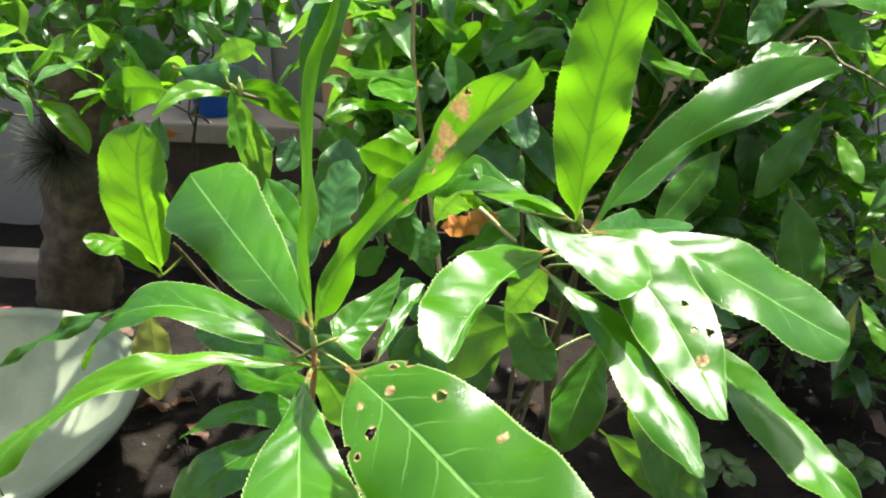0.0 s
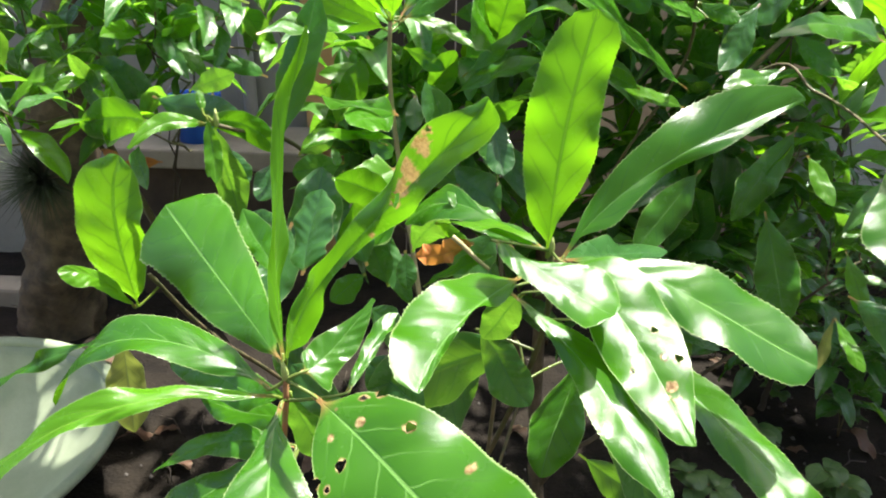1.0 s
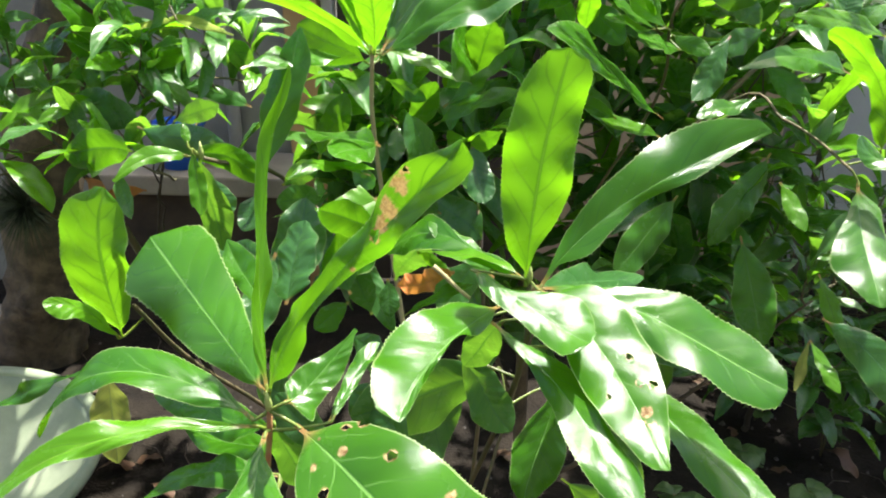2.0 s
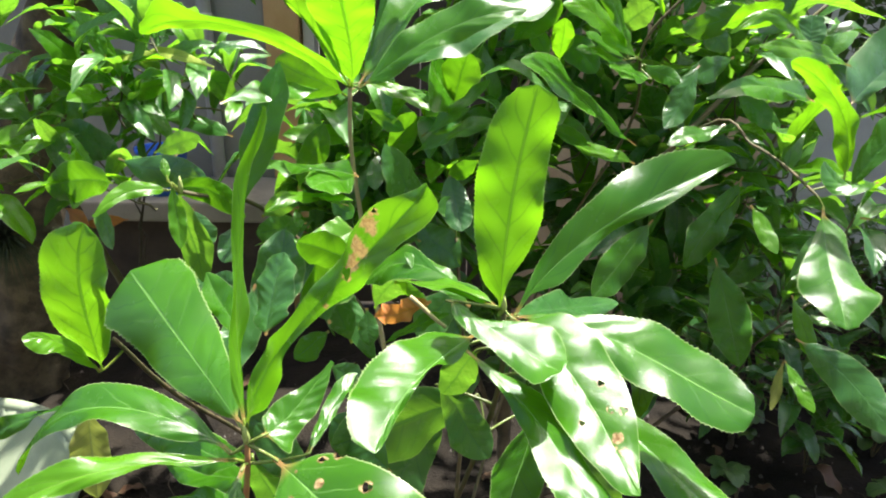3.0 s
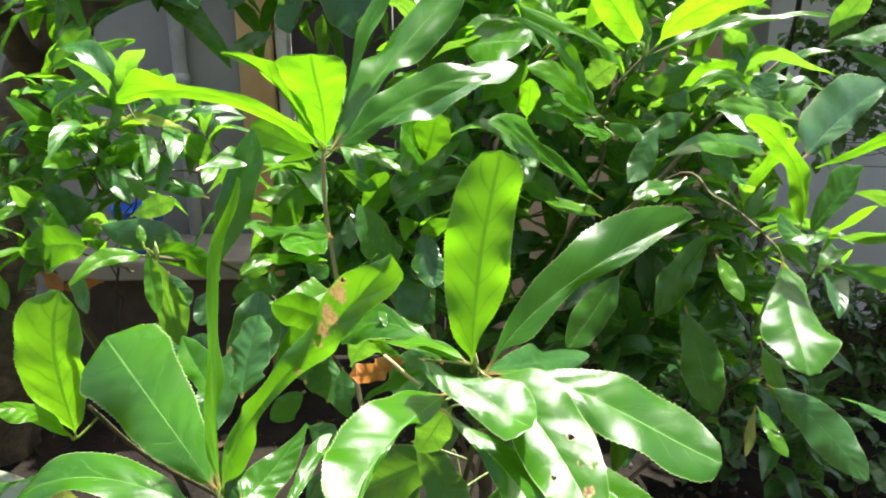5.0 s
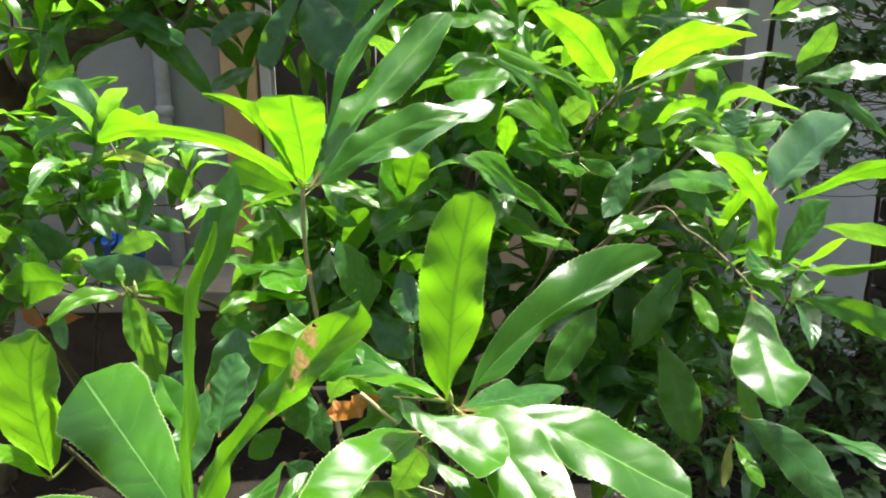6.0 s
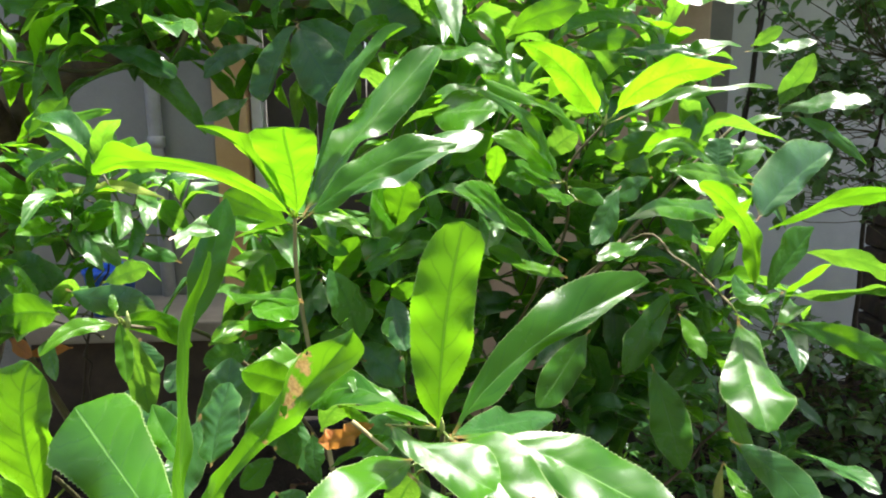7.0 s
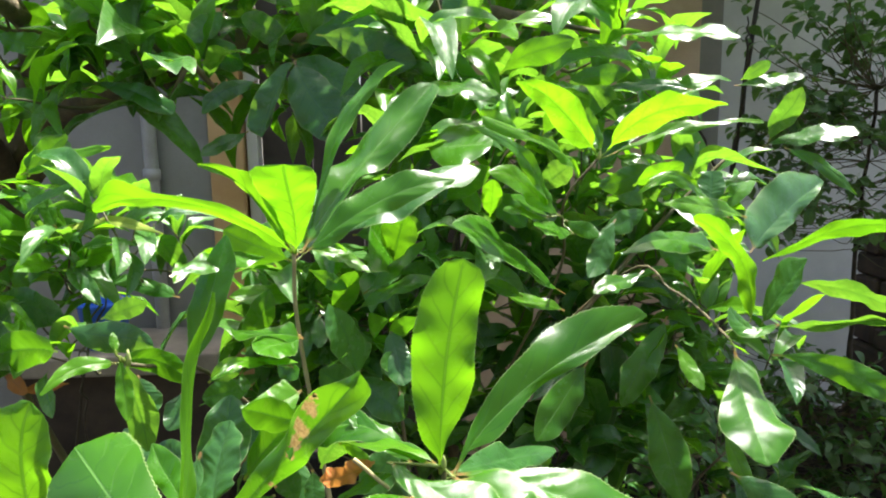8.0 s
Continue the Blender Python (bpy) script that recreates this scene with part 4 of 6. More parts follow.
leaf(SIDE, (0.558, 0.800, 0.901), (0.606, 0.760, 0.914), (0.647, 0.720, 0.922), (-0.008, -0.011, 0.008), (0.008, 0.011, -0.009), 0.55, 0.70, "old")
leaf(SIDE, (0.495, 0.700, 0.903), (0.534, 0.650, 0.902), (0.560, 0.600, 0.893), (0.003, 0.001, 0.011), (-0.004, -0.002, -0.011), 0.55, 0.70)
grown_leaf(SIDE, ((0.4582, 0.7400, 0.9951), (0.4183, 0.7200, 1.0081), (0.3804, 0.7000, 1.0126), (0.3445, 0.6800, 1.0048)), (0.34, -0.74, -0.59), (-0.27, 0.64, 0.72), (6.9, 12.8, 15.4, 15.2, 13.0, 8.2, 3.5), (11.8, 11.6, 12.7, 8.8, 6.1, 3.0, 0.8))
grown_leaf(SIDE, ((0.4969, 0.8000, 1.0179), (0.4584, 0.7867, 1.0490), (0.4234, 0.7733, 1.0662), (0.3852, 0.7600, 1.0501)), (-0.07, -0.49, -0.87), (0.07, 0.49, 0.87), (3.7, 8.2, 11.7, 11.3, 6.6, 7.0, 3.3), (2.1, 3.3, 3.9, 4.8, 4.4, 3.0, 1.0), "young")
grown_leaf(SIDE, ((0.5048, 0.7800, 1.0217), (0.4706, 0.7667, 1.0318), (0.4361, 0.7533, 1.0393), (0.4031, 0.7400, 1.0412)), (0.06, -0.55, -0.83), (-0.06, 0.55, 0.83), (2.7, 5.6, 10.2, 13.8, 11.3, 7.4, 2.8), (5.3, 9.4, 10.4, 11.5, 7.6, 4.1, 1.7), "young")
leaf(SIDE, (0.382, 0.820, 1.018), (0.363, 0.800, 0.990), (0.343, 0.780, 0.964), (0.012, 0.000, -0.006), (-0.011, 0.001, 0.005), 0.55, 0.70, "old")
leaf(SIDE, (0.407, 0.800, 0.965), (0.374, 0.780, 0.958), (0.343, 0.760, 0.952), (0.001, -0.008, -0.006), (-0.002, 0.007, 0.007), 0.55, 0.70)
leaf(SIDE, (0.444, 0.800, 0.884), (0.452, 0.780, 0.866), (0.459, 0.760, 0.848), (0.008, 0.002, 0.003), (-0.008, -0.001, -0.004), 0.55, 0.70, "young")
leaf(SIDE, (0.491, 0.780, 0.796), (0.504, 0.770, 0.765), (0.516, 0.760, 0.735), (0.010, 0.003, 0.002), (-0.010, -0.002, -0.003), 0.55, 0.70, "young")
leaf(SIDE, (0.473, 0.900, 0.889), (0.439, 0.880, 0.840), (0.407, 0.860, 0.793), (0.019, 0.000, -0.010), (-0.016, 0.002, 0.008), 0.55, 0.70)
leaf(SIDE, (0.363, 0.850, 0.852), (0.329, 0.825, 0.816), (0.295, 0.800, 0.782), (0.017, 0.000, -0.012), (-0.017, 0.000, 0.011), 0.55, 0.70)
leaf(SIDE, (0.436, 0.850, 0.809), (0.449, 0.825, 0.754), (0.460, 0.800, 0.702), (0.022, 0.000, 0.007), (-0.021, 0.000, -0.006), 0.55, 0.70)
leaf(SIDE, (0.501, 0.660, 0.796), (0.517, 0.620, 0.801), (0.526, 0.580, 0.800), (0.010, 0.011, -0.001), (-0.009, -0.012, 0.003), 0.55, 0.70, "old")
leaf(SIDE, (0.482, 0.740, 0.767), (0.521, 0.700, 0.742), (0.545, 0.660, 0.710), (0.014, 0.004, 0.012), (-0.012, 0.000, -0.016), 0.50, 0.70, "old")
leaf(SIDE, (0.475, 0.740, 0.744), (0.484, 0.720, 0.726), (0.492, 0.700, 0.710), (0.007, 0.003, 0.002), (-0.007, -0.003, -0.002), 0.55, 0.70, "young")
leaf(SIDE, (0.475, 0.740, 0.742), (0.468, 0.730, 0.720), (0.461, 0.720, 0.699), (0.005, -0.001, 0.000), (-0.005, 0.001, 0.001), 0.55, 0.70, "spotted")
# -- end of SIDE --
# -- leaves of WEST --
grown_leaf(WEST, ((-0.0425, 0.5690, 0.9558), (-0.0529, 0.5564, 0.9600), (-0.0638, 0.5434, 0.9584), (-0.0750, 0.5300, 0.9489)), (0.55, -0.32, -0.77), (-0.55, 0.32, 0.77), (3.4, 5.0, 5.1, 4.2, 3.5, 3.0, 1.7), (2.3, 5.3, 6.5, 6.9, 5.8, 3.2, 1.2), "young")
grown_leaf(WEST, ((-0.0418, 0.5690, 0.9559), (-0.0309, 0.5856, 0.9537), (-0.0197, 0.6026, 0.9433), (-0.0089, 0.6200, 0.9215)), (0.44, 0.29, 0.85), (-0.47, -0.26, -0.84), (4.3, 6.8, 8.6, 8.3, 8.7, 5.8, 1.9), (3.8, 6.8, 9.1, 9.9, 9.5, 7.4, 3.4))
leaf(WEST, (-0.042, 0.569, 0.962), (-0.045, 0.574, 0.969), (-0.048, 0.580, 0.975), (-0.003, 0.000, -0.001), (0.003, 0.001, 0.000), 0.55, 0.70, "young")
leaf(WEST, (-0.040, 0.569, 0.961), (-0.035, 0.560, 0.941), (-0.031, 0.550, 0.922), (0.006, 0.000, 0.001), (-0.006, -0.001, 0.000), 0.55, 0.70, "young")
leaf(WEST, (-0.040, 0.580, 0.954), (-0.039, 0.590, 0.916), (-0.038, 0.600, 0.877), (0.012, 0.001, 0.003), (-0.011, -0.001, -0.002), 0.55, 0.70, "old")
leaf(WEST, (-0.019, 0.620, 1.006), (0.006, 0.660, 1.010), (0.037, 0.700, 1.006), (-0.005, 0.014, 0.005), (0.004, -0.013, -0.006), 0.55, 0.70)
# -- end of WEST --
# -- leaves of LOW --
grown_leaf(LOW, ((-0.0862, 0.5300, 0.8412), (-0.0917, 0.5333, 0.8754), (-0.0940, 0.5367, 0.9088), (-0.0867, 0.5400, 0.9413)), (-0.91, 0.41, -0.05), (0.91, -0.41, 0.05), (18.7, 29.3, 37.8, 44.2, 39.3, 26.3, 10.3), (11.2, 17.2, 22.9, 26.1, 25.6, 21.5, 15.8), "young")
grown_leaf(LOW, ((-0.0879, 0.5300, 0.8402), (-0.0960, 0.5200, 0.8612), (-0.1051, 0.5100, 0.8740), (-0.1158, 0.5000, 0.8791)), (0.09, -0.82, -0.57), (-0.09, 0.82, 0.57), (3.7, 6.2, 6.6, 7.4, 9.6, 8.5, 5.3), (1.3, 3.4, 4.3, 5.2, 4.1, 3.7, 2.8), "young")
leaf(LOW, (-0.013, 0.620, 0.923), (0.001, 0.640, 0.976), (0.015, 0.660, 1.031), (-0.014, 0.003, 0.003), (0.015, -0.003, -0.003), 0.60, 0.70)
leaf(LOW, (0.013, 0.560, 0.893), (0.005, 0.540, 0.868), (-0.002, 0.520, 0.846), (0.014, 0.000, -0.006), (-0.010, 0.000, 0.005), 0.55, 0.70, "old")
grown_leaf(LOW, ((0.0352, 0.5000, 0.8847), (0.0339, 0.5133, 0.8935), (0.0353, 0.5267, 0.9069), (0.0392, 0.5400, 0.9237)), (-0.81, 0.44, -0.37), (0.81, -0.44, 0.37), (4.4, 11.2, 12.7, 14.6, 16.9, 14.6, 13.2), (16.1, 17.7, 19.3, 20.8, 19.1, 15.6, 5.6), "old")
leaf(LOW, (0.017, 0.560, 0.854), (0.021, 0.580, 0.886), (0.026, 0.600, 0.919), (-0.017, 0.000, 0.003), (0.019, 0.000, -0.002), 0.55, 0.70, "old")
leaf(LOW, (0.082, 0.560, 0.913), (0.064, 0.550, 0.922), (0.048, 0.540, 0.931), (-0.004, 0.000, -0.012), (0.005, 0.000, 0.012), 0.50, 0.60)
leaf(LOW, (0.004, 0.570, 0.876), (-0.012, 0.585, 0.880), (-0.029, 0.600, 0.883), (-0.006, 0.000, -0.008), (0.006, 0.000, 0.008), 0.55, 0.70, "old")
leaf(LOW, (-0.016, 0.620, 0.915), (-0.019, 0.610, 0.904), (-0.022, 0.600, 0.893), (0.009, 0.000, -0.003), (-0.008, 0.000, 0.003), 0.55, 0.70, "old")
leaf(LOW, (-0.038, 0.600, 0.850), (-0.054, 0.620, 0.864), (-0.070, 0.640, 0.879), (-0.010, 0.000, -0.006), (0.011, 0.000, 0.005), 0.55, 0.70, "old")
leaf(LOW, (0.059, 0.580, 0.854), (0.050, 0.590, 0.869), (0.042, 0.600, 0.884), (-0.011, 0.000, -0.005), (0.013, 0.000, 0.006), 0.55, 0.70, "old")
leaf(LOW, (0.057, 0.500, 0.775), (0.036, 0.515, 0.787), (0.014, 0.530, 0.801), (-0.012, 0.000, -0.013), (0.010, 0.000, 0.012), 0.55, 0.70, "old")
leaf(LOW, (0.029, 0.550, 0.768), (0.007, 0.565, 0.776), (-0.016, 0.580, 0.785), (-0.010, 0.000, -0.013), (0.010, 0.000, 0.013), 0.55, 0.70, "old")
leaf(LOW, (0.110, 0.500, 0.786), (0.088, 0.520, 0.793), (0.064, 0.540, 0.800), (-0.012, 0.000, -0.017), (0.011, 0.000, 0.015), 0.55, 0.70, "old")
leaf(LOW, (0.019, 0.500, 0.879), (0.002, 0.525, 0.891), (-0.016, 0.550, 0.905), (-0.008, -0.002, -0.003), (0.011, 0.000, 0.006), 0.55, 0.70)
leaf(LOW, (0.029, 0.660, 0.905), (0.010, 0.650, 0.903), (-0.007, 0.640, 0.902), (0.002, 0.000, -0.013), (-0.001, 0.000, 0.012), 0.55, 0.70, "old")
leaf(LOW, (0.004, 0.620, 0.922), (0.018, 0.620, 0.931), (0.031, 0.620, 0.940), (-0.004, 0.000, 0.008), (0.004, 0.000, -0.007), 0.55, 0.70, "old")
leaf(LOW, (0.071, 0.600, 0.828), (0.063, 0.600, 0.850), (0.056, 0.600, 0.871), (-0.010, 0.000, -0.005), (0.011, 0.000, 0.005), 0.55, 0.70, "old")
leaf(LOW, (-0.087, 0.700, 0.910), (-0.088, 0.690, 0.897), (-0.090, 0.680, 0.883), (0.005, 0.000, -0.002), (-0.005, 0.000, 0.001), 0.55, 0.70, "young")
leaf(LOW, (-0.071, 0.680, 0.910), (-0.064, 0.670, 0.894), (-0.058, 0.660, 0.878), (0.014, 0.000, 0.003), (-0.014, 0.000, -0.004), 0.55, 0.70, "old")
leaf(LOW, (0.087, 0.620, 0.848), (0.099, 0.610, 0.871), (0.112, 0.600, 0.893), (-0.010, 0.000, 0.007), (0.011, 0.000, -0.007), 0.55, 0.70, "old")
leaf(LOW, (0.118, 0.720, 0.869), (0.097, 0.720, 0.882), (0.077, 0.720, 0.896), (-0.008, 0.000, -0.014), (0.009, 0.000, 0.014), 0.55, 0.70, "old")
leaf(LOW, (0.151, 0.620, 0.867), (0.136, 0.610, 0.851), (0.121, 0.600, 0.835), (0.011, 0.000, -0.011), (-0.011, 0.000, 0.010), 0.55, 0.70, "old")
leaf(LOW, (0.062, 0.550, 0.837), (0.080, 0.535, 0.833), (0.097, 0.520, 0.829), (0.007, 0.000, 0.010), (-0.007, 0.000, -0.011), 0.55, 0.70, "old")
leaf(LOW, (-0.149, 0.800, 0.930), (-0.122, 0.790, 0.941), (-0.095, 0.780, 0.951), (-0.002, 0.000, 0.011), (0.003, 0.000, -0.010), 0.55, 0.70, "old")
# -- end of LOW --
# -- leaves of INNER --
leaf(INNER, (0.143, 0.720, 0.933), (0.149, 0.700, 0.912), (0.155, 0.680, 0.893), (0.012, 0.000, 0.003), (-0.013, 0.000, -0.003), 0.55, 0.50, "old")
leaf(INNER, (0.168, 0.700, 0.949), (0.156, 0.710, 0.939), (0.142, 0.720, 0.929), (0.004, 0.000, -0.007), (-0.004, 0.000, 0.007), 0.55, 0.70)
leaf(INNER, (0.148, 0.840, 0.970), (0.136, 0.820, 0.995), (0.124, 0.800, 1.019), (-0.009, -0.083, 0.006), (0.010, 0.091, -0.006), 0.55, 0.70)
grown_leaf(INNER, ((0.1115, 0.7400, 0.8784), (0.1068, 0.7267, 0.9096), (0.0996, 0.7133, 0.9391), (0.0893, 0.7000, 0.9624)), (-0.35, -0.81, -0.48), (0.35, 0.81, 0.48), (6.3, 12.9, 19.7, 25.2, 26.8, 20.8, 13.1), (28.0, 26.9, 22.9, 17.4, 12.2, 6.6, 2.1), "old")
leaf(INNER, (0.084, 0.800, 0.923), (0.097, 0.790, 0.950), (0.109, 0.780, 0.976), (-0.012, 0.000, 0.006), (0.011, 0.000, -0.005), 0.55, 0.70)
leaf(INNER, (0.108, 0.780, 0.936), (0.146, 0.760, 0.961), (0.184, 0.740, 0.976), (-0.003, 0.013, 0.004), (0.003, -0.012, -0.004), 0.55, 0.70)
leaf(INNER, (0.116, 0.780, 0.953), (0.148, 0.760, 0.983), (0.178, 0.740, 1.011), (-0.004, 0.010, 0.003), (0.005, -0.010, -0.004), 0.55, 0.70)
leaf(INNER, (0.140, 0.840, 0.960), (0.150, 0.830, 0.995), (0.160, 0.820, 1.028), (-0.020, 0.004, 0.005), (0.019, -0.003, -0.005), 0.55, 0.70)
leaf(INNER, (0.019, 0.680, 0.927), (0.031, 0.680, 0.954), (0.043, 0.680, 0.981), (-0.010, 0.000, 0.005), (0.011, 0.000, -0.004), 0.55, 0.70)
grown_leaf(INNER, ((0.0779, 0.6000, 0.9208), (0.0652, 0.5900, 0.9169), (0.0521, 0.5800, 0.9178), (0.0390, 0.5700, 0.9211)), (0.40, -0.52, -0.75), (-0.40, 0.52, 0.75), (3.9, 9.4, 15.2, 16.9, 13.8, 8.7, 2.9), (12.5, 13.3, 13.2, 10.2, 6.3, 2.7, 0.9), "young")
leaf(INNER, (0.036, 0.580, 0.861), (0.056, 0.590, 0.885), (0.076, 0.600, 0.909), (-0.010, 0.000, 0.008), (0.009, 0.000, -0.009), 0.55, 0.70, "young")
grown_leaf(INNER, ((0.0929, 0.6200, 0.8995), (0.0717, 0.6133, 0.8874), (0.0503, 0.6067, 0.8698), (0.0323, 0.6000, 0.8509)), (0.45, -0.87, -0.21), (-0.45, 0.87, 0.21), (9.3, 16.3, 23.5, 28.0, 21.5, 12.7, 5.3), (17.4, 18.7, 19.9, 16.8, 16.2, 17.3, 7.7))
leaf(INNER, (0.159, 0.530, 0.892), (0.138, 0.535, 0.909), (0.117, 0.540, 0.925), (-0.004, -0.007, -0.003), (0.006, 0.010, 0.003), 0.55, 0.70)
leaf(INNER, (0.173, 0.490, 0.911), (0.148, 0.505, 0.917), (0.118, 0.520, 0.913), (-0.001, -0.009, 0.001), (0.001, 0.009, -0.001), 0.55, 0.70, "young")
leaf(INNER, (0.109, 0.550, 0.900), (0.119, 0.545, 0.897), (0.130, 0.540, 0.893), (0.002, 0.001, 0.003), (-0.002, 0.000, -0.004), 0.55, 0.70, "young")
grown_leaf(INNER, ((0.1346, 0.5200, 0.8999), (0.1239, 0.5133, 0.8978), (0.1123, 0.5067, 0.8964), (0.1014, 0.5000, 0.8994)), (0.01, 0.01, -1.00), (-0.10, 0.14, 0.99), (1.7, 3.4, 5.2, 5.6, 6.5, 4.2, 1.4), (3.7, 6.7, 7.3, 7.6, 7.3, 6.4, 5.3), "dead", wave=3.5)
leaf(INNER, (0.103, 0.530, 0.864), (0.124, 0.515, 0.885), (0.146, 0.500, 0.901), (-0.002, 0.008, 0.000), (0.002, -0.009, 0.001), 0.55, 0.70)
leaf(INNER, (0.086, 0.580, 0.867), (0.087, 0.575, 0.854), (0.089, 0.570, 0.842), (0.008, 0.000, 0.001), (-0.007, 0.000, 0.000), 0.55, 0.70, "old")
leaf(INNER, (0.053, 0.620, 0.881), (0.070, 0.610, 0.847), (0.088, 0.600, 0.814), (0.008, 0.004, 0.003), (-0.007, -0.004, -0.002), 0.55, 0.70, "old")
leaf(INNER, (0.054, 0.600, 0.838), (0.042, 0.590, 0.831), (0.031, 0.580, 0.825), (0.006, 0.000, -0.008), (-0.005, 0.000, 0.008), 0.55, 0.70)
leaf(INNER, (0.022, 0.620, 0.936), (0.048, 0.620, 0.940), (0.073, 0.620, 0.936), (-0.002, 0.008, 0.000), (0.001, -0.008, -0.001), 0.55, 0.70, "young")
leaf(INNER, (0.030, 0.620, 0.929), (0.034, 0.610, 0.925), (0.037, 0.600, 0.921), (0.003, 0.002, -0.000), (-0.003, -0.003, -0.000), 0.55, 0.70)
leaf(INNER, (0.049, 0.660, 0.924), (0.059, 0.650, 0.920), (0.069, 0.640, 0.916), (0.005, 0.000, 0.006), (-0.005, 0.000, -0.006), 0.55, 0.70)
leaf(INNER, (0.105, 0.700, 0.917), (0.098, 0.690, 0.915), (0.092, 0.680, 0.913), (0.007, -0.004, 0.006), (-0.007, 0.004, -0.006), 0.55, 0.70)
leaf(INNER, (0.149, 0.700, 0.897), (0.144, 0.700, 0.907), (0.139, 0.700, 0.917), (-0.008, -0.009, -0.002), (0.007, 0.008, 0.001), 0.55, 0.70)
leaf(INNER, (0.106, 0.750, 0.881), (0.131, 0.715, 0.870), (0.154, 0.680, 0.862), (0.011, 0.000, 0.014), (-0.011, 0.000, -0.012), 0.55, 0.70, "old")
leaf(INNER, (0.076, 0.750, 0.941), (0.077, 0.735, 0.929), (0.078, 0.720, 0.917), (0.008, 0.000, 0.000), (-0.008, 0.000, 0.000), 0.55, 0.70)
leaf(INNER, (0.061, 0.800, 0.975), (0.081, 0.790, 0.967), (0.100, 0.780, 0.959), (0.003, 0.000, 0.007), (-0.004, 0.000, -0.007), 0.55, 0.70)
leaf(INNER, (0.037, 0.750, 0.988), (0.019, 0.765, 1.001), (0.002, 0.780, 1.015), (-0.010, 0.000, -0.009), (0.011, 0.000, 0.010), 0.55, 0.70, "old")
leaf(INNER, (-0.018, 0.750, 1.003), (0.003, 0.735, 1.008), (0.024, 0.720, 1.012), (-0.001, 0.006, 0.006), (0.002, -0.002, -0.008), 0.55, 0.70, "old")
leaf(INNER, (0.099, 0.900, 0.996), (0.139, 0.890, 1.003), (0.179, 0.880, 1.010), (-0.002, 0.000, 0.016), (0.003, 0.000, -0.015), 0.55, 0.70, "old")
leaf(INNER, (0.204, 0.900, 1.032), (0.230, 0.890, 1.053), (0.255, 0.880, 1.073), (-0.009, 0.000, 0.011), (0.009, 0.000, -0.011), 0.55, 0.70)
leaf(INNER, (0.226, 0.950, 1.054), (0.238, 0.935, 1.036), (0.249, 0.920, 1.018), (0.008, 0.000, 0.005), (-0.008, 0.000, -0.006), 0.55, 0.70, "young")
leaf(INNER, (0.324, 0.950, 1.041), (0.342, 0.935, 1.057), (0.359, 0.920, 1.072), (-0.011, 0.000, 0.013), (0.009, 0.000, -0.012), 0.55, 0.70, "old")
leaf(INNER, (0.410, 0.920, 1.054), (0.424, 0.910, 1.040), (0.437, 0.900, 1.025), (0.008, 0.000, 0.009), (-0.009, 0.000, -0.010), 0.55, 0.70, "old")
leaf(INNER, (0.444, 0.900, 1.019), (0.414, 0.880, 1.009), (0.385, 0.860, 1.000), (0.007, 0.000, -0.011), (-0.007, 0.000, 0.011), 0.55, 0.70)
# Sunlit stalk: its brightness comes from the pale colour.
branch(INNER, [(0.1225, 0.5000, 0.9119), (0.1291, 0.4980, 0.9069), (0.1371, 0.4960, 0.8999), (0.1443, 0.4940, 0.8949)], 0.0015, 0.0011, PALETWIG, "stalk", label="bare leaf stalk, pale for the sunlight on it")
# -- end of INNER --


def build_bud(parent, at, way):
    """The pale pointed bud in the middle of a whorl."""
    at, way = Vector(at), Vector(way).normalized()
    verts, faces = tube([at - way * 0.003, at + way * 0.002, at + way * 0.005, at + way * 0.009], [0.0014, 0.0018, 0.0013, 0.0003], 8)
    part("bud", mesh_of("bud", verts, faces, BUD), parent, "pale green leaf bud")


build_bud(FRONT, (0.0560, 0.385, 0.891), (0, -0.2, 1))
build_bud(RIGHT, (0.177, 0.484, 0.912), (0, -0.2, 1))
build_bud(TALL, (0.061, 0.705, 1.010), (0, 0, 1))
build_bud(FAR, (0.356, 0.796, 1.084), (0.2, 0, 1))
build_bud(WEST, (-0.034, 0.569, 0.957), (0, 0, 1))

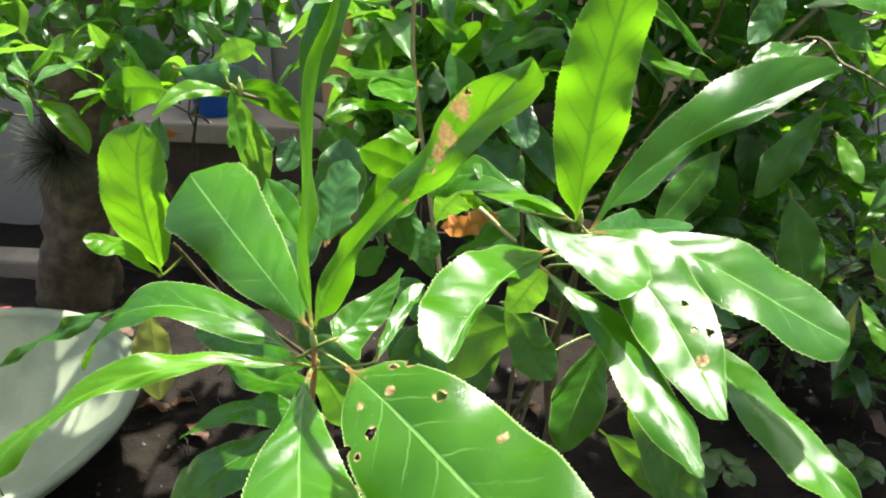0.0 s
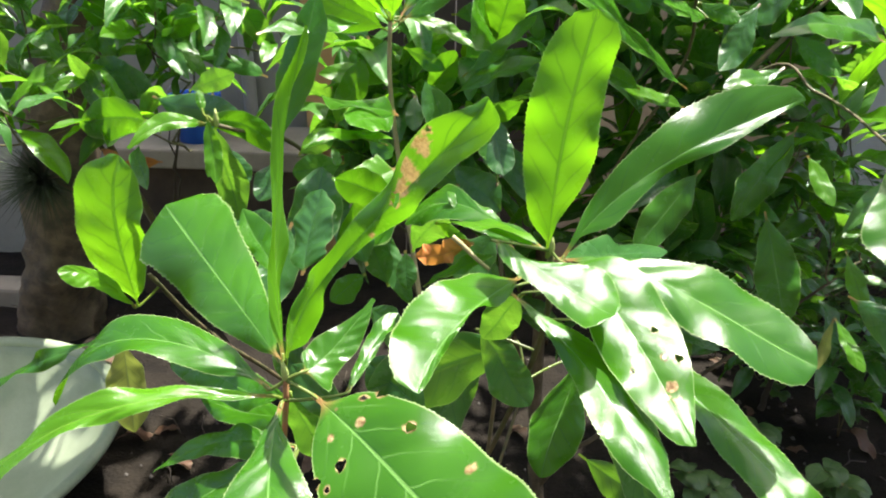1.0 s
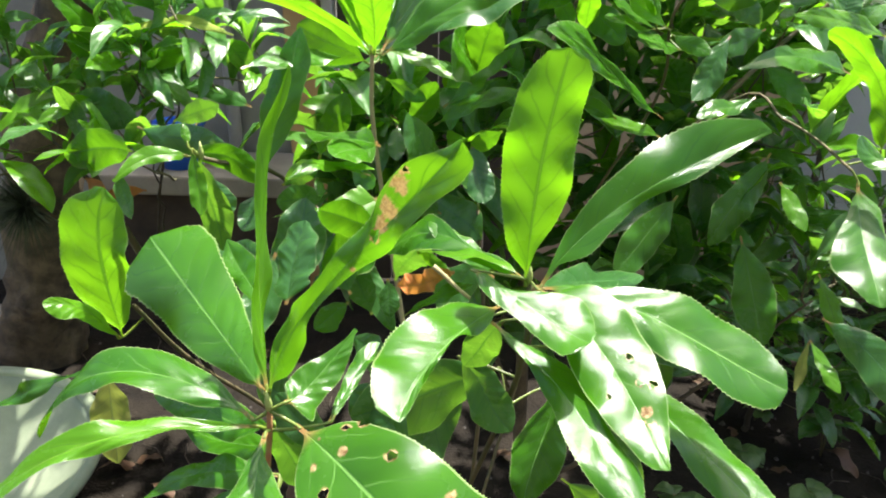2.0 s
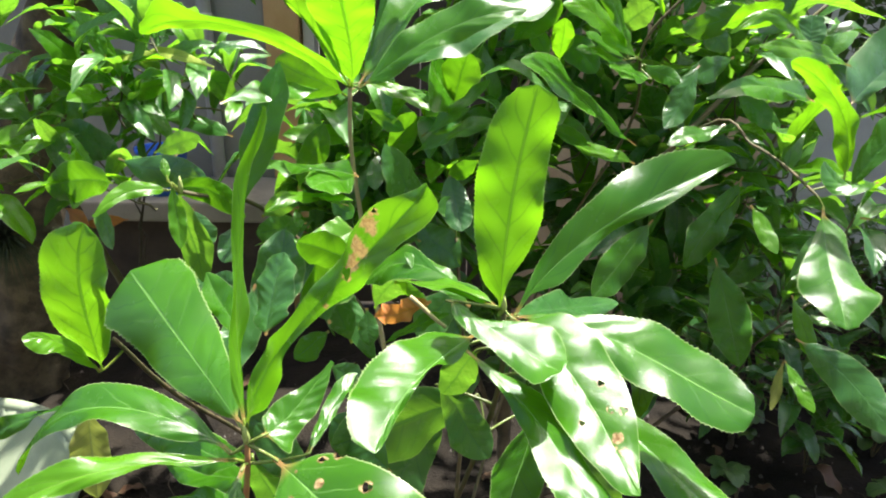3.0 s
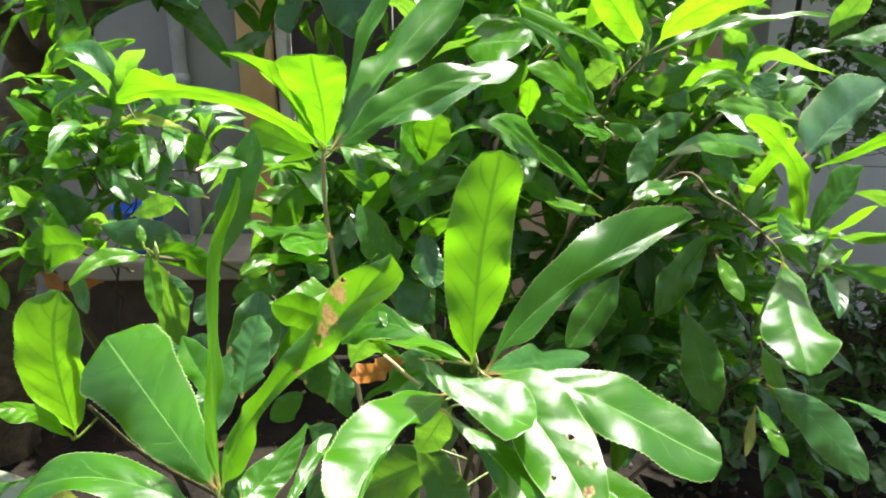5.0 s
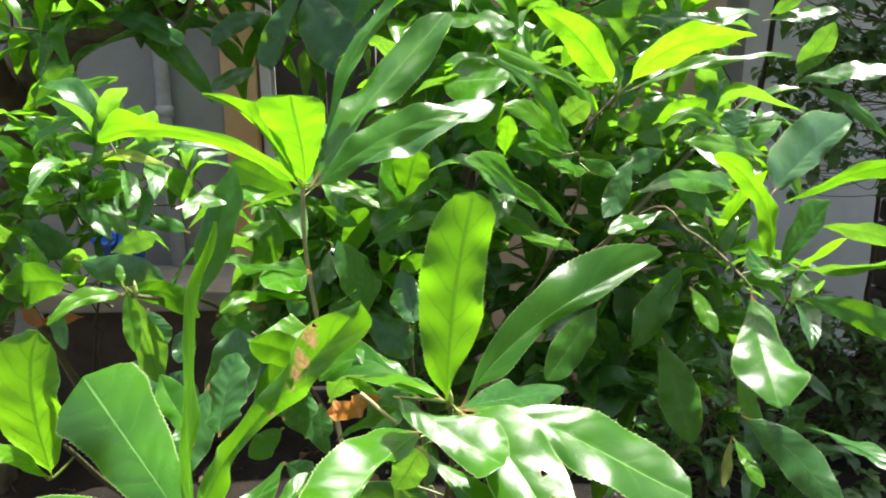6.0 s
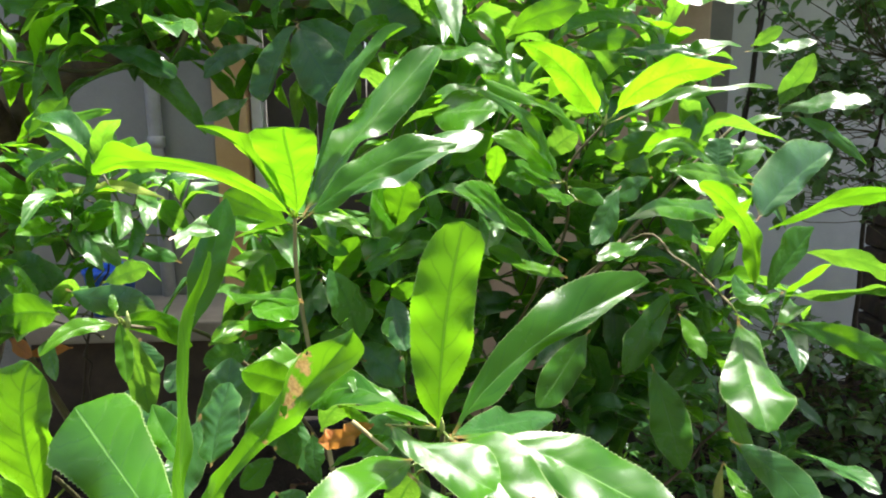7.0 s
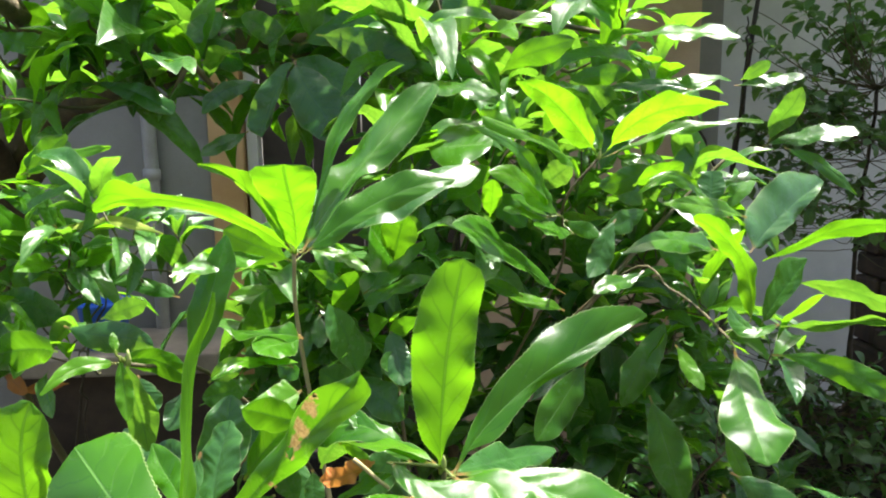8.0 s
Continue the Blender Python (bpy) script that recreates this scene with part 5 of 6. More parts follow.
# ---- trees and plants behind ----
def grow(name, base, trunk_line, r0, clouds, label, category, seed, tones, size, joined, label_trunk="", twig=None, count=(5, 8), spread=(35, 100), limbs=(), bark=BARK):
    """A small tree: a trunk, then twigs that end in tufts of leaves, spread through clouds of (centre, reach, tufts)."""
    plant = thing(name, base, label, category)
    rng = random.Random(seed)
    line = curve_points(trunk_line, 7, 0.004, seed)
    radii = [r0 * (1 - 0.6 * i / (len(line) - 1)) * (1.35 if i == 0 else 1.12 if i == 1 else 1.0) for i in range(len(line))]
    verts, faces = tube(line, radii, 28 if r0 > 0.05 else 14)
    if r0 > 0.05:  # buttresses and knots of an old trunk
        for k, v in enumerate(verts[: 28 * len(line)]):
            centre = line[k // 28]
            v = Vector(v)
            verts[k] = centre + (v - centre) * (1 + 0.28 * noise.noise(v * 11) + 0.16 * noise.noise(v * 27))
    stem = part("trunk", mesh_of("trunk", verts, faces, bark), plant, label_trunk)
    far, near = Foliage(plant, seed + 1, True), Foliage(plant, seed + 2)
    roots = list(line[len(line) // 3 :])
    for n, points in enumerate(limbs):
        branch(plant, points, r0 * 0.32, r0 * 0.10, bark, "limb", 6, 0.004, seed + 50 + n, 8)
        roots.extend(curve_points(points, 6)[1:])
    for centre, reach, tufts in clouds:
        for n in range(tufts):
            at = Vector([c + r * rng.uniform(-1, 1) for c, r in zip(centre, reach)])
            root = min(roots, key=lambda p: (p - at).length + 1.5 * max(0.0, p.z - at.z + 0.04))
            middle = root.lerp(at, 0.55) + Vector((rng.uniform(-0.05, 0.05), rng.uniform(-0.05, 0.05), rng.uniform(-0.06, 0.0)))
            limb = branch(plant, [root, middle, at], max(0.0013, r0 * 0.05), 0.0010, twig or TWIG, "twig", 5, 0.0015, seed + n, 6)
            axis = (at - middle).normalized() + Vector((0, 0, 0.6))
            near_one = not joined and n % 2 == 0
            (near if near_one else far).whorl(at, axis, rng.randint(*count), size * rng.uniform(0.8, 1.2), tones, limb if near_one else None, spread)
            for k in range(rng.randint(1, 3)):
                spot = middle.lerp(at, rng.uniform(0.2, 0.9))
                way = Vector((rng.uniform(-1, 1), rng.uniform(-1, 1), rng.uniform(-0.5, 0.6)))
                (near if near_one else far).add(spot, way, size * rng.uniform(0.7, 1.0), rng.choice(tones), limb if near_one else None)
    far.finish()
    return plant


left_shrub = grow("left_shrub", (-0.22, 1.20, 0.0), [(-0.22, 1.20, -0.03), (-0.24, 1.14, 0.3), (-0.30, 1.06, 0.6), (-0.36, 0.98, 0.85)], 0.007,
     [((-0.36, 0.98, 1.00), (0.26, 0.10, 0.08), 15), ((-0.33, 0.84, 0.92), (0.13, 0.07, 0.04), 8), ((-0.62, 1.05, 0.95), (0.2, 0.12, 0.10), 12)],
     "leafy shrub with short glossy leaves in small tufts", "shrub", 21, ["leaf", "old", "leaf", "young"], 0.09, False, bark=DARKBARK,
     limbs=[[(-0.28, 1.09, 0.5), (-0.25, 0.97, 0.74), (-0.20, 0.86, 0.88)], [(-0.355, 0.985, 0.83), (-0.48, 1.03, 0.90), (-0.62, 1.04, 0.94)], [(-0.31, 1.04, 0.64), (-0.24, 0.98, 0.86), (-0.18, 0.96, 0.97)]])
# Third cloud: crown carried on out of view to shade the background.
back_tree = grow("back_tree", (-1.09, 1.9, 0.0), [(-1.09, 1.9, -0.05), (-1.07, 1.88, 0.12), (-1.00, 1.84, 0.35), (-0.86, 1.76, 0.75), (-0.62, 1.66, 1.15), (-0.30, 1.55, 1.45), (0.15, 1.55, 1.7)], 0.11,
     [((-0.30, 1.25, 1.27), (0.45, 0.22, 0.13), 34), ((0.25, 1.35, 1.32), (0.30, 0.25, 0.16), 22), ((0.0, 1.85, 1.75), (0.7, 0.25, 0.2), 16)],
     "old garden tree with a thick flared trunk and dark glossy leaves", "tree", 31, ["leaf", "young", "leaf", "leaf", "young", "old"], 0.15, False, "thick pale flared trunk",
     limbs=[[(-0.70, 1.70, 1.0), (-0.62, 1.45, 1.15), (-0.58, 1.20, 1.22)], [(-0.60, 1.66, 1.16), (-0.35, 1.40, 1.20), (-0.15, 1.18, 1.22)],
            [(-0.45, 1.60, 1.30), (-0.05, 1.45, 1.28), (0.20, 1.28, 1.26)], [(-0.30, 1.55, 1.44), (0.15, 1.48, 1.36), (0.42, 1.35, 1.30)],
            [(-0.62, 1.66, 1.15), (-0.45, 1.35, 1.28), (-0.38, 1.10, 1.30)]])
grow("middle_shrub", (0.25, 1.05, 0.0), [(0.25, 1.05, -0.03), (0.24, 1.03, 0.3), (0.22, 1.0, 0.6), (0.22, 0.98, 0.9)], 0.014,
     [((0.22, 0.97, 1.0), (0.17, 0.12, 0.11), 15), ((0.46, 1.08, 0.94), (0.13, 0.12, 0.11), 22), ((0.36, 1.17, 1.09), (0.14, 0.12, 0.08), 12), ((0.36, 0.97, 0.78), (0.26, 0.10, 0.13), 34), ((0.05, 0.90, 0.90), (0.13, 0.07, 0.10), 14)],
     "dense green shrub with glossy pointed leaves", "shrub", 47, ["leaf", "old", "old", "young", "leaf"], 0.11, False,
     limbs=[[(0.24, 1.03, 0.30), (0.40, 1.05, 0.62), (0.50, 1.06, 0.92)], [(0.24, 1.03, 0.30), (0.45, 1.0, 0.50), (0.62, 0.98, 0.70)],
            [(0.23, 1.02, 0.45), (0.14, 0.96, 0.70), (0.12, 0.95, 0.92)], [(0.24, 1.03, 0.25), (0.30, 0.98, 0.45), (0.34, 0.95, 0.66)],
            [(0.40, 1.05, 0.60), (0.56, 1.1, 0.80), (0.64, 1.12, 1.02)]])
# The second cloud is unseen upper crown, added to shade the soil.
grow("right_tree", (1.02, 1.9, 0.0), [(1.02, 1.9, -0.03), (1.0, 1.86, 0.5), (0.98, 1.8, 1.0), (1.0, 1.75, 1.5)], 0.012,
     [((0.48, 1.35, 1.22), (0.16, 0.2, 0.12), 8), ((1.15, 1.85, 1.75), (0.6, 0.25, 0.18), 50)],
     "slender tree with glossy dark leaves", "tree", 51, ["old", "leaf", "leaf"], 0.11, False, bark=DARKBARK,
     limbs=[[(0.99, 1.82, 0.9), (0.80, 1.60, 1.12), (0.64, 1.40, 1.20)], [(0.98, 1.80, 1.0), (0.85, 1.50, 1.25), (0.75, 1.30, 1.30)]])
grow("twiggy_shrub", (1.46, 2.0, 0.0), [(1.46, 2.0, -0.03), (1.43, 1.96, 0.4), (1.34, 1.84, 0.8), (1.25, 1.68, 1.2)], 0.009,
     [((1.18, 1.66, 1.15), (0.24, 0.15, 0.28), 150)],
     "thin twiggy shrub with small sparse leaves", "shrub", 61, ["small"], 0.045, True, count=(4, 7), spread=(40, 110), bark=DARKBARK)

grow("shade_shrub", (1.28, 1.98, 0.0), [(1.28, 1.98, -0.03), (1.27, 1.96, 0.12), (1.30, 1.97, 0.26), (1.34, 1.96, 0.40)], 0.008,
     [((1.20, 1.95, 0.24), (0.30, 0.14, 0.20), 70), ((1.52, 1.90, 0.22), (0.16, 0.10, 0.18), 36), ((1.30, 2.05, 0.40), (0.36, 0.12, 0.13), 50)],
     "low dark shrub with small leaves in the shade by the wall", "shrub", 91, ["small", "small", "old"], 0.055, True, count=(4, 7), spread=(40, 110), bark=DARKBARK)
grow("low_shrub", (0.86, 1.66, 0.0), [(0.86, 1.66, -0.03), (0.86, 1.64, 0.12), (0.84, 1.62, 0.25), (0.84, 1.60, 0.36)], 0.008,
     [((0.86, 1.60, 0.32), (0.22, 0.14, 0.16), 22)],
     "low dark shrub with broad glossy leaves in the shade", "shrub", 95, ["old"], 0.12, False, bark=DARKBARK)
# Tree added out of view; its crown shades the soil and low shrubs.
grow("unseen_shade_tree", (2.4, 2.1, 0.0), [(2.4, 2.1, -0.05), (2.38, 2.1, 0.8), (2.2, 2.05, 1.6), (1.7, 1.95, 2.1), (1.1, 1.85, 2.2), (0.5, 1.8, 2.2)], 0.05,
     [((1.25, 1.85, 2.05), (0.75, 0.32, 0.22), 60), ((0.2, 1.9, 2.1), (0.5, 0.25, 0.2), 14), ((1.9, 2.5, 2.2), (0.5, 0.4, 0.14), 100), ((1.38, 1.62, 2.1), (0.3, 0.3, 0.14), 15)],
     "tree with long dark leaves, out of view, added to cast shade", "tree", 71, ["old", "leaf"], 0.16, True)


LEFT = branch(left_shrub, [(-0.30, 1.06, 0.6), (-0.34, 0.97, 0.85), (-0.30, 0.93, 0.96)], 0.006, 0.002, seed=81)
OVER = branch(back_tree, [(-0.30, 1.55, 1.45), (-0.18, 1.35, 1.34), (-0.10, 1.22, 1.24)], 0.008, 0.002, BARK, seed=82)
EAST = branch(shrub, [(0.25, 0.82, 0.80), (0.48, 0.98, 0.98), (0.60, 1.02, 1.08)], 0.004, 0.002, seed=83)
# -- leaves of LEFT --
leaf(LEFT, (-0.351, 0.980, 0.816), (-0.330, 0.965, 0.809), (-0.309, 0.950, 0.802), (0.008, 0.000, 0.008), (-0.008, 0.000, -0.008), 0.55, 0.70, "dead")
leaf(LEFT, (-0.273, 0.980, 0.802), (-0.295, 0.970, 0.802), (-0.317, 0.960, 0.802), (0.000, 0.000, -0.008), (0.000, 0.000, 0.009), 0.55, 0.70, "dead")
grown_leaf(LEFT, ((-0.2887, 0.9500, 1.0692), (-0.2496, 0.9400, 1.0826), (-0.2118, 0.9300, 1.0944), (-0.1709, 0.9200, 1.1005)), (-0.13, 0.44, 0.89), (0.13, -0.44, -0.89), (2.7, 5.0, 6.6, 7.0, 5.9, 4.7, 1.4), (2.7, 6.0, 8.6, 9.7, 9.5, 7.3, 3.4), "young")
grown_leaf(LEFT, ((-0.2808, 0.9500, 1.0667), (-0.2634, 0.9500, 1.0863), (-0.2483, 0.9500, 1.1013), (-0.2327, 0.9500, 1.1162)), (-0.72, 0.05, 0.70), (0.72, -0.05, -0.70), (12.7, 14.9, 16.1, 15.1, 14.3, 7.5, 2.6), (6.5, 11.0, 10.6, 9.9, 9.0, 7.9, 4.9))
grown_leaf(LEFT, ((-0.2447, 0.9300, 1.0053), (-0.2478, 0.9200, 1.0323), (-0.2529, 0.9100, 1.0480), (-0.2671, 0.9000, 1.0602)), (-0.29, -0.79, -0.55), (0.29, 0.79, 0.55), (6.3, 11.3, 12.1, 10.7, 8.0, 3.5, 0.9), (5.1, 8.1, 9.8, 10.2, 8.5, 6.0, 2.1), "dull")
grown_leaf(LEFT, ((-0.2414, 0.9300, 1.0015), (-0.2000, 0.9133, 1.0161), (-0.1529, 0.8967, 1.0155), (-0.1080, 0.8800, 1.0050)), (0.21, 0.61, 0.77), (-0.21, -0.61, -0.77), (0.4, 2.5, 6.0, 6.4, 6.4, 3.2, 0.8), (6.8, 10.2, 10.2, 8.4, 6.8, 3.8, 1.5), "pale")
grown_leaf(LEFT, ((-0.2710, 0.9300, 0.9863), (-0.2786, 0.9133, 1.0083), (-0.2862, 0.8967, 1.0280), (-0.2985, 0.8800, 1.0420)), (-0.11, -0.71, -0.69), (0.11, 0.71, 0.69), (10.0, 13.2, 16.6, 16.2, 13.4, 8.8, 3.5), (9.8, 12.4, 13.5, 11.6, 11.0, 4.9, 1.3))
grown_leaf(LEFT, ((-0.2558, 0.9300, 0.9545), (-0.2223, 0.9200, 0.9695), (-0.1910, 0.9100, 0.9797), (-0.1590, 0.9000, 0.9865)), (-0.11, 0.54, 0.84), (0.11, -0.54, -0.84), (6.5, 9.7, 10.6, 9.8, 8.3, 5.2, 1.7), (4.9, 8.8, 11.3, 12.8, 13.2, 12.0, 4.2), "young")
leaf(LEFT, (-0.232, 0.930, 1.007), (-0.251, 0.940, 1.024), (-0.270, 0.950, 1.042), (-0.005, -0.003, -0.005), (0.005, 0.002, 0.005), 0.55, 0.70, "young")
grown_leaf(LEFT, ((-0.1076, 0.9200, 0.9235), (-0.1405, 0.9333, 0.9330), (-0.1744, 0.9467, 0.9401), (-0.2132, 0.9600, 0.9421)), (-0.32, -0.47, -0.82), (0.34, 0.55, 0.76), (5.0, 8.1, 11.1, 10.5, 9.0, 5.5, 2.1), (6.0, 9.6, 8.3, 7.7, 5.9, 4.5, 1.3), "old")
leaf(LEFT, (-0.306, 0.900, 0.938), (-0.259, 0.880, 0.928), (-0.213, 0.860, 0.918), (0.008, 0.000, 0.018), (-0.007, 0.000, -0.018), 0.55, 0.70, "old")
grown_leaf(LEFT, ((-0.1746, 0.7600, 0.9094), (-0.2017, 0.7733, 0.9087), (-0.2315, 0.7867, 0.9035), (-0.2644, 0.8000, 0.8923)), (0.18, -0.01, -0.98), (-0.18, 0.02, 0.98), (7.7, 14.1, 17.5, 20.1, 21.8, 17.5, 13.4), (9.9, 14.6, 19.7, 19.2, 18.6, 11.1, 4.1))
leaf(LEFT, (-0.186, 0.800, 0.924), (-0.134, 0.780, 0.918), (-0.085, 0.760, 0.912), (0.001, 0.008, 0.013), (-0.005, 0.000, -0.017), 0.55, 0.70, "old")
leaf(LEFT, (-0.288, 0.930, 0.965), (-0.290, 0.915, 0.984), (-0.293, 0.900, 1.003), (-0.010, 0.000, -0.007), (0.009, 0.000, 0.007), 0.55, 0.70)
leaf(LEFT, (-0.236, 0.950, 0.994), (-0.221, 0.935, 0.976), (-0.207, 0.920, 0.958), (0.009, 0.000, 0.004), (-0.010, 0.000, -0.005), 0.55, 0.70)
leaf(LEFT, (-0.314, 0.950, 1.056), (-0.280, 0.925, 1.041), (-0.248, 0.900, 1.027), (0.004, 0.006, 0.009), (-0.003, -0.007, -0.007), 0.55, 0.70)
leaf(LEFT, (-0.300, 0.920, 0.980), (-0.284, 0.910, 0.962), (-0.268, 0.900, 0.944), (0.009, 0.000, 0.005), (-0.010, 0.000, -0.007), 0.55, 0.70, "young")
# -- end of LEFT --
# -- leaves of OVER --
grown_leaf(OVER, ((0.0102, 1.1500, 1.2199), (-0.0141, 1.1400, 1.1852), (-0.0287, 1.1300, 1.1476), (-0.0408, 1.1200, 1.1095)), (0.91, 0.00, -0.42), (-0.91, 0.16, 0.38), (0.6, 4.3, 6.3, 6.9, 6.3, 4.7, 2.9), (9.4, 15.3, 22.4, 26.2, 27.6, 25.8, 19.9), "old")
grown_leaf(OVER, ((-0.2786, 1.1500, 1.1884), (-0.2374, 1.1333, 1.1821), (-0.1977, 1.1167, 1.1683), (-0.1543, 1.1000, 1.1426)), (0.47, 0.52, 0.71), (-0.48, -0.59, -0.65), (4.0, 8.3, 11.4, 14.6, 17.5, 15.0, 12.3), (4.8, 8.9, 13.2, 16.8, 18.1, 14.7, 6.3), "old")
leaf(OVER, (-0.264, 1.200, 1.215), (-0.220, 1.175, 1.219), (-0.177, 1.150, 1.222), (-0.004, 0.008, 0.015), (0.005, -0.009, -0.014), 0.55, 0.70)
leaf(OVER, (-0.074, 1.200, 1.119), (-0.106, 1.175, 1.101), (-0.135, 1.150, 1.084), (0.007, -0.007, -0.010), (-0.006, 0.007, 0.011), 0.55, 0.70, "old")
leaf(OVER, (0.040, 1.150, 1.254), (0.112, 1.125, 1.231), (0.182, 1.100, 1.208), (0.009, 0.000, 0.028), (-0.008, 0.000, -0.027), 0.55, 0.70, "old")
grown_leaf(OVER, ((0.0797, 1.1500, 1.2377), (0.1451, 1.1267, 1.2344), (0.2078, 1.1033, 1.2113), (0.2700, 1.0800, 1.1797)), (0.29, -0.00, 0.96), (-0.29, 0.00, -0.96), (4.9, 14.7, 20.0, 26.1, 28.0, 19.3, 7.6), (16.8, 27.5, 28.0, 28.0, 22.5, 14.3, 7.5))
leaf(OVER, (0.002, 1.180, 1.221), (0.034, 1.140, 1.162), (0.065, 1.100, 1.106), (0.034, 0.000, 0.016), (-0.032, 0.000, -0.016), 0.55, 0.55, "old")
grown_leaf(OVER, ((-0.0575, 1.2000, 1.1925), (-0.0837, 1.1833, 1.1857), (-0.1094, 1.1667, 1.1718), (-0.1287, 1.1500, 1.1438)), (0.54, 0.05, -0.84), (-0.55, -0.04, 0.84), (5.6, 11.4, 14.9, 15.6, 14.8, 11.9, 5.8), (3.5, 8.0, 9.6, 11.4, 9.7, 10.1, 3.1), "old")
leaf(OVER, (-0.007, 1.200, 1.229), (0.050, 1.160, 1.199), (0.105, 1.120, 1.169), (0.012, 0.000, 0.021), (-0.010, -0.003, -0.021), 0.55, 0.70, "old")
leaf(OVER, (0.009, 1.200, 1.246), (0.085, 1.175, 1.271), (0.159, 1.150, 1.295), (-0.009, 0.013, 0.023), (0.010, -0.011, -0.023), 0.55, 0.70)
leaf(OVER, (-0.003, 1.220, 1.248), (-0.039, 1.210, 1.269), (-0.075, 1.200, 1.289), (-0.011, 0.000, -0.017), (0.011, 0.000, 0.017), 0.55, 0.70, "old")
leaf(OVER, (0.022, 1.200, 1.254), (0.030, 1.190, 1.289), (0.038, 1.180, 1.323), (-0.020, 0.000, 0.003), (0.019, 0.000, -0.003), 0.55, 0.70)
leaf(OVER, (-0.329, 1.200, 1.263), (-0.318, 1.180, 1.234), (-0.307, 1.160, 1.205), (0.012, 0.000, 0.002), (-0.013, 0.000, -0.003), 0.55, 0.70, "young")
leaf(OVER, (-0.434, 1.200, 1.263), (-0.383, 1.175, 1.248), (-0.333, 1.150, 1.233), (0.004, 0.006, 0.017), (-0.001, -0.009, -0.017), 0.55, 0.70)
leaf(OVER, (-0.323, 1.250, 1.296), (-0.273, 1.225, 1.299), (-0.223, 1.200, 1.302), (-0.005, 0.010, 0.017), (0.006, -0.011, -0.016), 0.55, 0.70, "young")
leaf(OVER, (-0.367, 1.250, 1.284), (-0.387, 1.225, 1.294), (-0.406, 1.200, 1.303), (-0.009, 0.000, -0.017), (0.009, 0.000, 0.016), 0.55, 0.70)
leaf(OVER, (0.166, 1.000, 1.165), (0.221, 0.960, 1.167), (0.270, 0.920, 1.154), (0.002, 0.017, 0.008), (-0.003, -0.025, -0.012), 0.55, 0.70)
leaf(OVER, (-0.361, 1.200, 1.183), (-0.383, 1.175, 1.165), (-0.404, 1.150, 1.149), (0.007, 0.000, -0.018), (-0.008, 0.000, 0.019), 0.55, 0.70, "old")
leaf(OVER, (-0.172, 1.250, 1.270), (-0.124, 1.225, 1.241), (-0.077, 1.200, 1.213), (0.012, 0.000, 0.018), (-0.012, 0.000, -0.018), 0.55, 0.70, "old")
leaf(OVER, (-0.199, 1.250, 1.245), (-0.232, 1.225, 1.217), (-0.262, 1.200, 1.190), (0.010, 0.000, -0.015), (-0.009, 0.000, 0.015), 0.55, 0.70, "old")
leaf(OVER, (-0.109, 1.250, 1.304), (-0.134, 1.225, 1.279), (-0.158, 1.200, 1.255), (0.011, 0.000, -0.016), (-0.010, 0.000, 0.015), 0.55, 0.70)
leaf(OVER, (0.110, 1.250, 1.303), (0.158, 1.225, 1.295), (0.205, 1.200, 1.286), (0.003, 0.000, 0.018), (-0.002, 0.000, -0.019), 0.55, 0.70, "young")
leaf(OVER, (0.222, 1.200, 1.261), (0.259, 1.175, 1.273), (0.294, 1.150, 1.284), (-0.007, 0.000, 0.015), (0.004, -0.006, -0.013), 0.55, 0.70, "young")
# -- end of OVER --
# -- leaves of EAST --
leaf(EAST, (0.287, 1.020, 1.185), (0.329, 1.000, 1.211), (0.375, 0.980, 1.223), (-0.007, 0.002, 0.015), (0.008, 0.000, -0.017), 0.55, 0.70)
leaf(EAST, (0.373, 1.020, 1.177), (0.409, 1.000, 1.181), (0.443, 0.980, 1.184), (-0.001, 0.004, 0.013), (0.002, 0.000, -0.013), 0.55, 0.70)
grown_leaf(EAST, ((0.5134, 0.9500, 1.1584), (0.4842, 0.9667, 1.1665), (0.4541, 0.9833, 1.1673), (0.4207, 1.0000, 1.1653)), (-0.30, -0.44, -0.85), (0.30, 0.44, 0.85), (5.3, 8.9, 9.9, 9.2, 7.2, 3.7, 1.2), (3.5, 9.0, 7.5, 7.0, 6.4, 5.6, 2.0), "old")
# Four of the next five get the dark tone in place of canopy shade.
leaf(EAST, (0.666, 1.050, 1.093), (0.680, 1.035, 1.130), (0.692, 1.020, 1.165), (-0.016, 0.000, 0.009), (0.015, 0.000, -0.009), 0.55, 0.70, "old")
leaf(EAST, (0.658, 1.050, 1.088), (0.706, 1.015, 1.102), (0.750, 0.980, 1.104), (0.007, 0.015, 0.011), (-0.007, -0.015, -0.011), 0.55, 0.70, "old")
leaf(EAST, (0.638, 1.100, 1.173), (0.676, 1.075, 1.178), (0.712, 1.050, 1.182), (0.005, 0.012, 0.008), (-0.004, -0.012, -0.009), 0.55, 0.70, "old")
grown_leaf(EAST, ((0.6728, 1.0200, 1.0853), (0.7028, 1.0067, 1.0716), (0.7312, 0.9933, 1.0493), (0.7524, 0.9800, 1.0231)), (0.68, 0.29, 0.68), (-0.68, -0.29, -0.68), (1.9, 6.1, 8.7, 8.1, 8.6, 3.1, 0.8), (5.0, 8.7, 11.1, 11.8, 10.8, 6.6, 2.4))
leaf(EAST, (0.646, 1.100, 1.181), (0.662, 1.090, 1.192), (0.679, 1.080, 1.204), (-0.005, 0.000, 0.009), (0.006, 0.000, -0.008), 0.55, 0.70, "old")
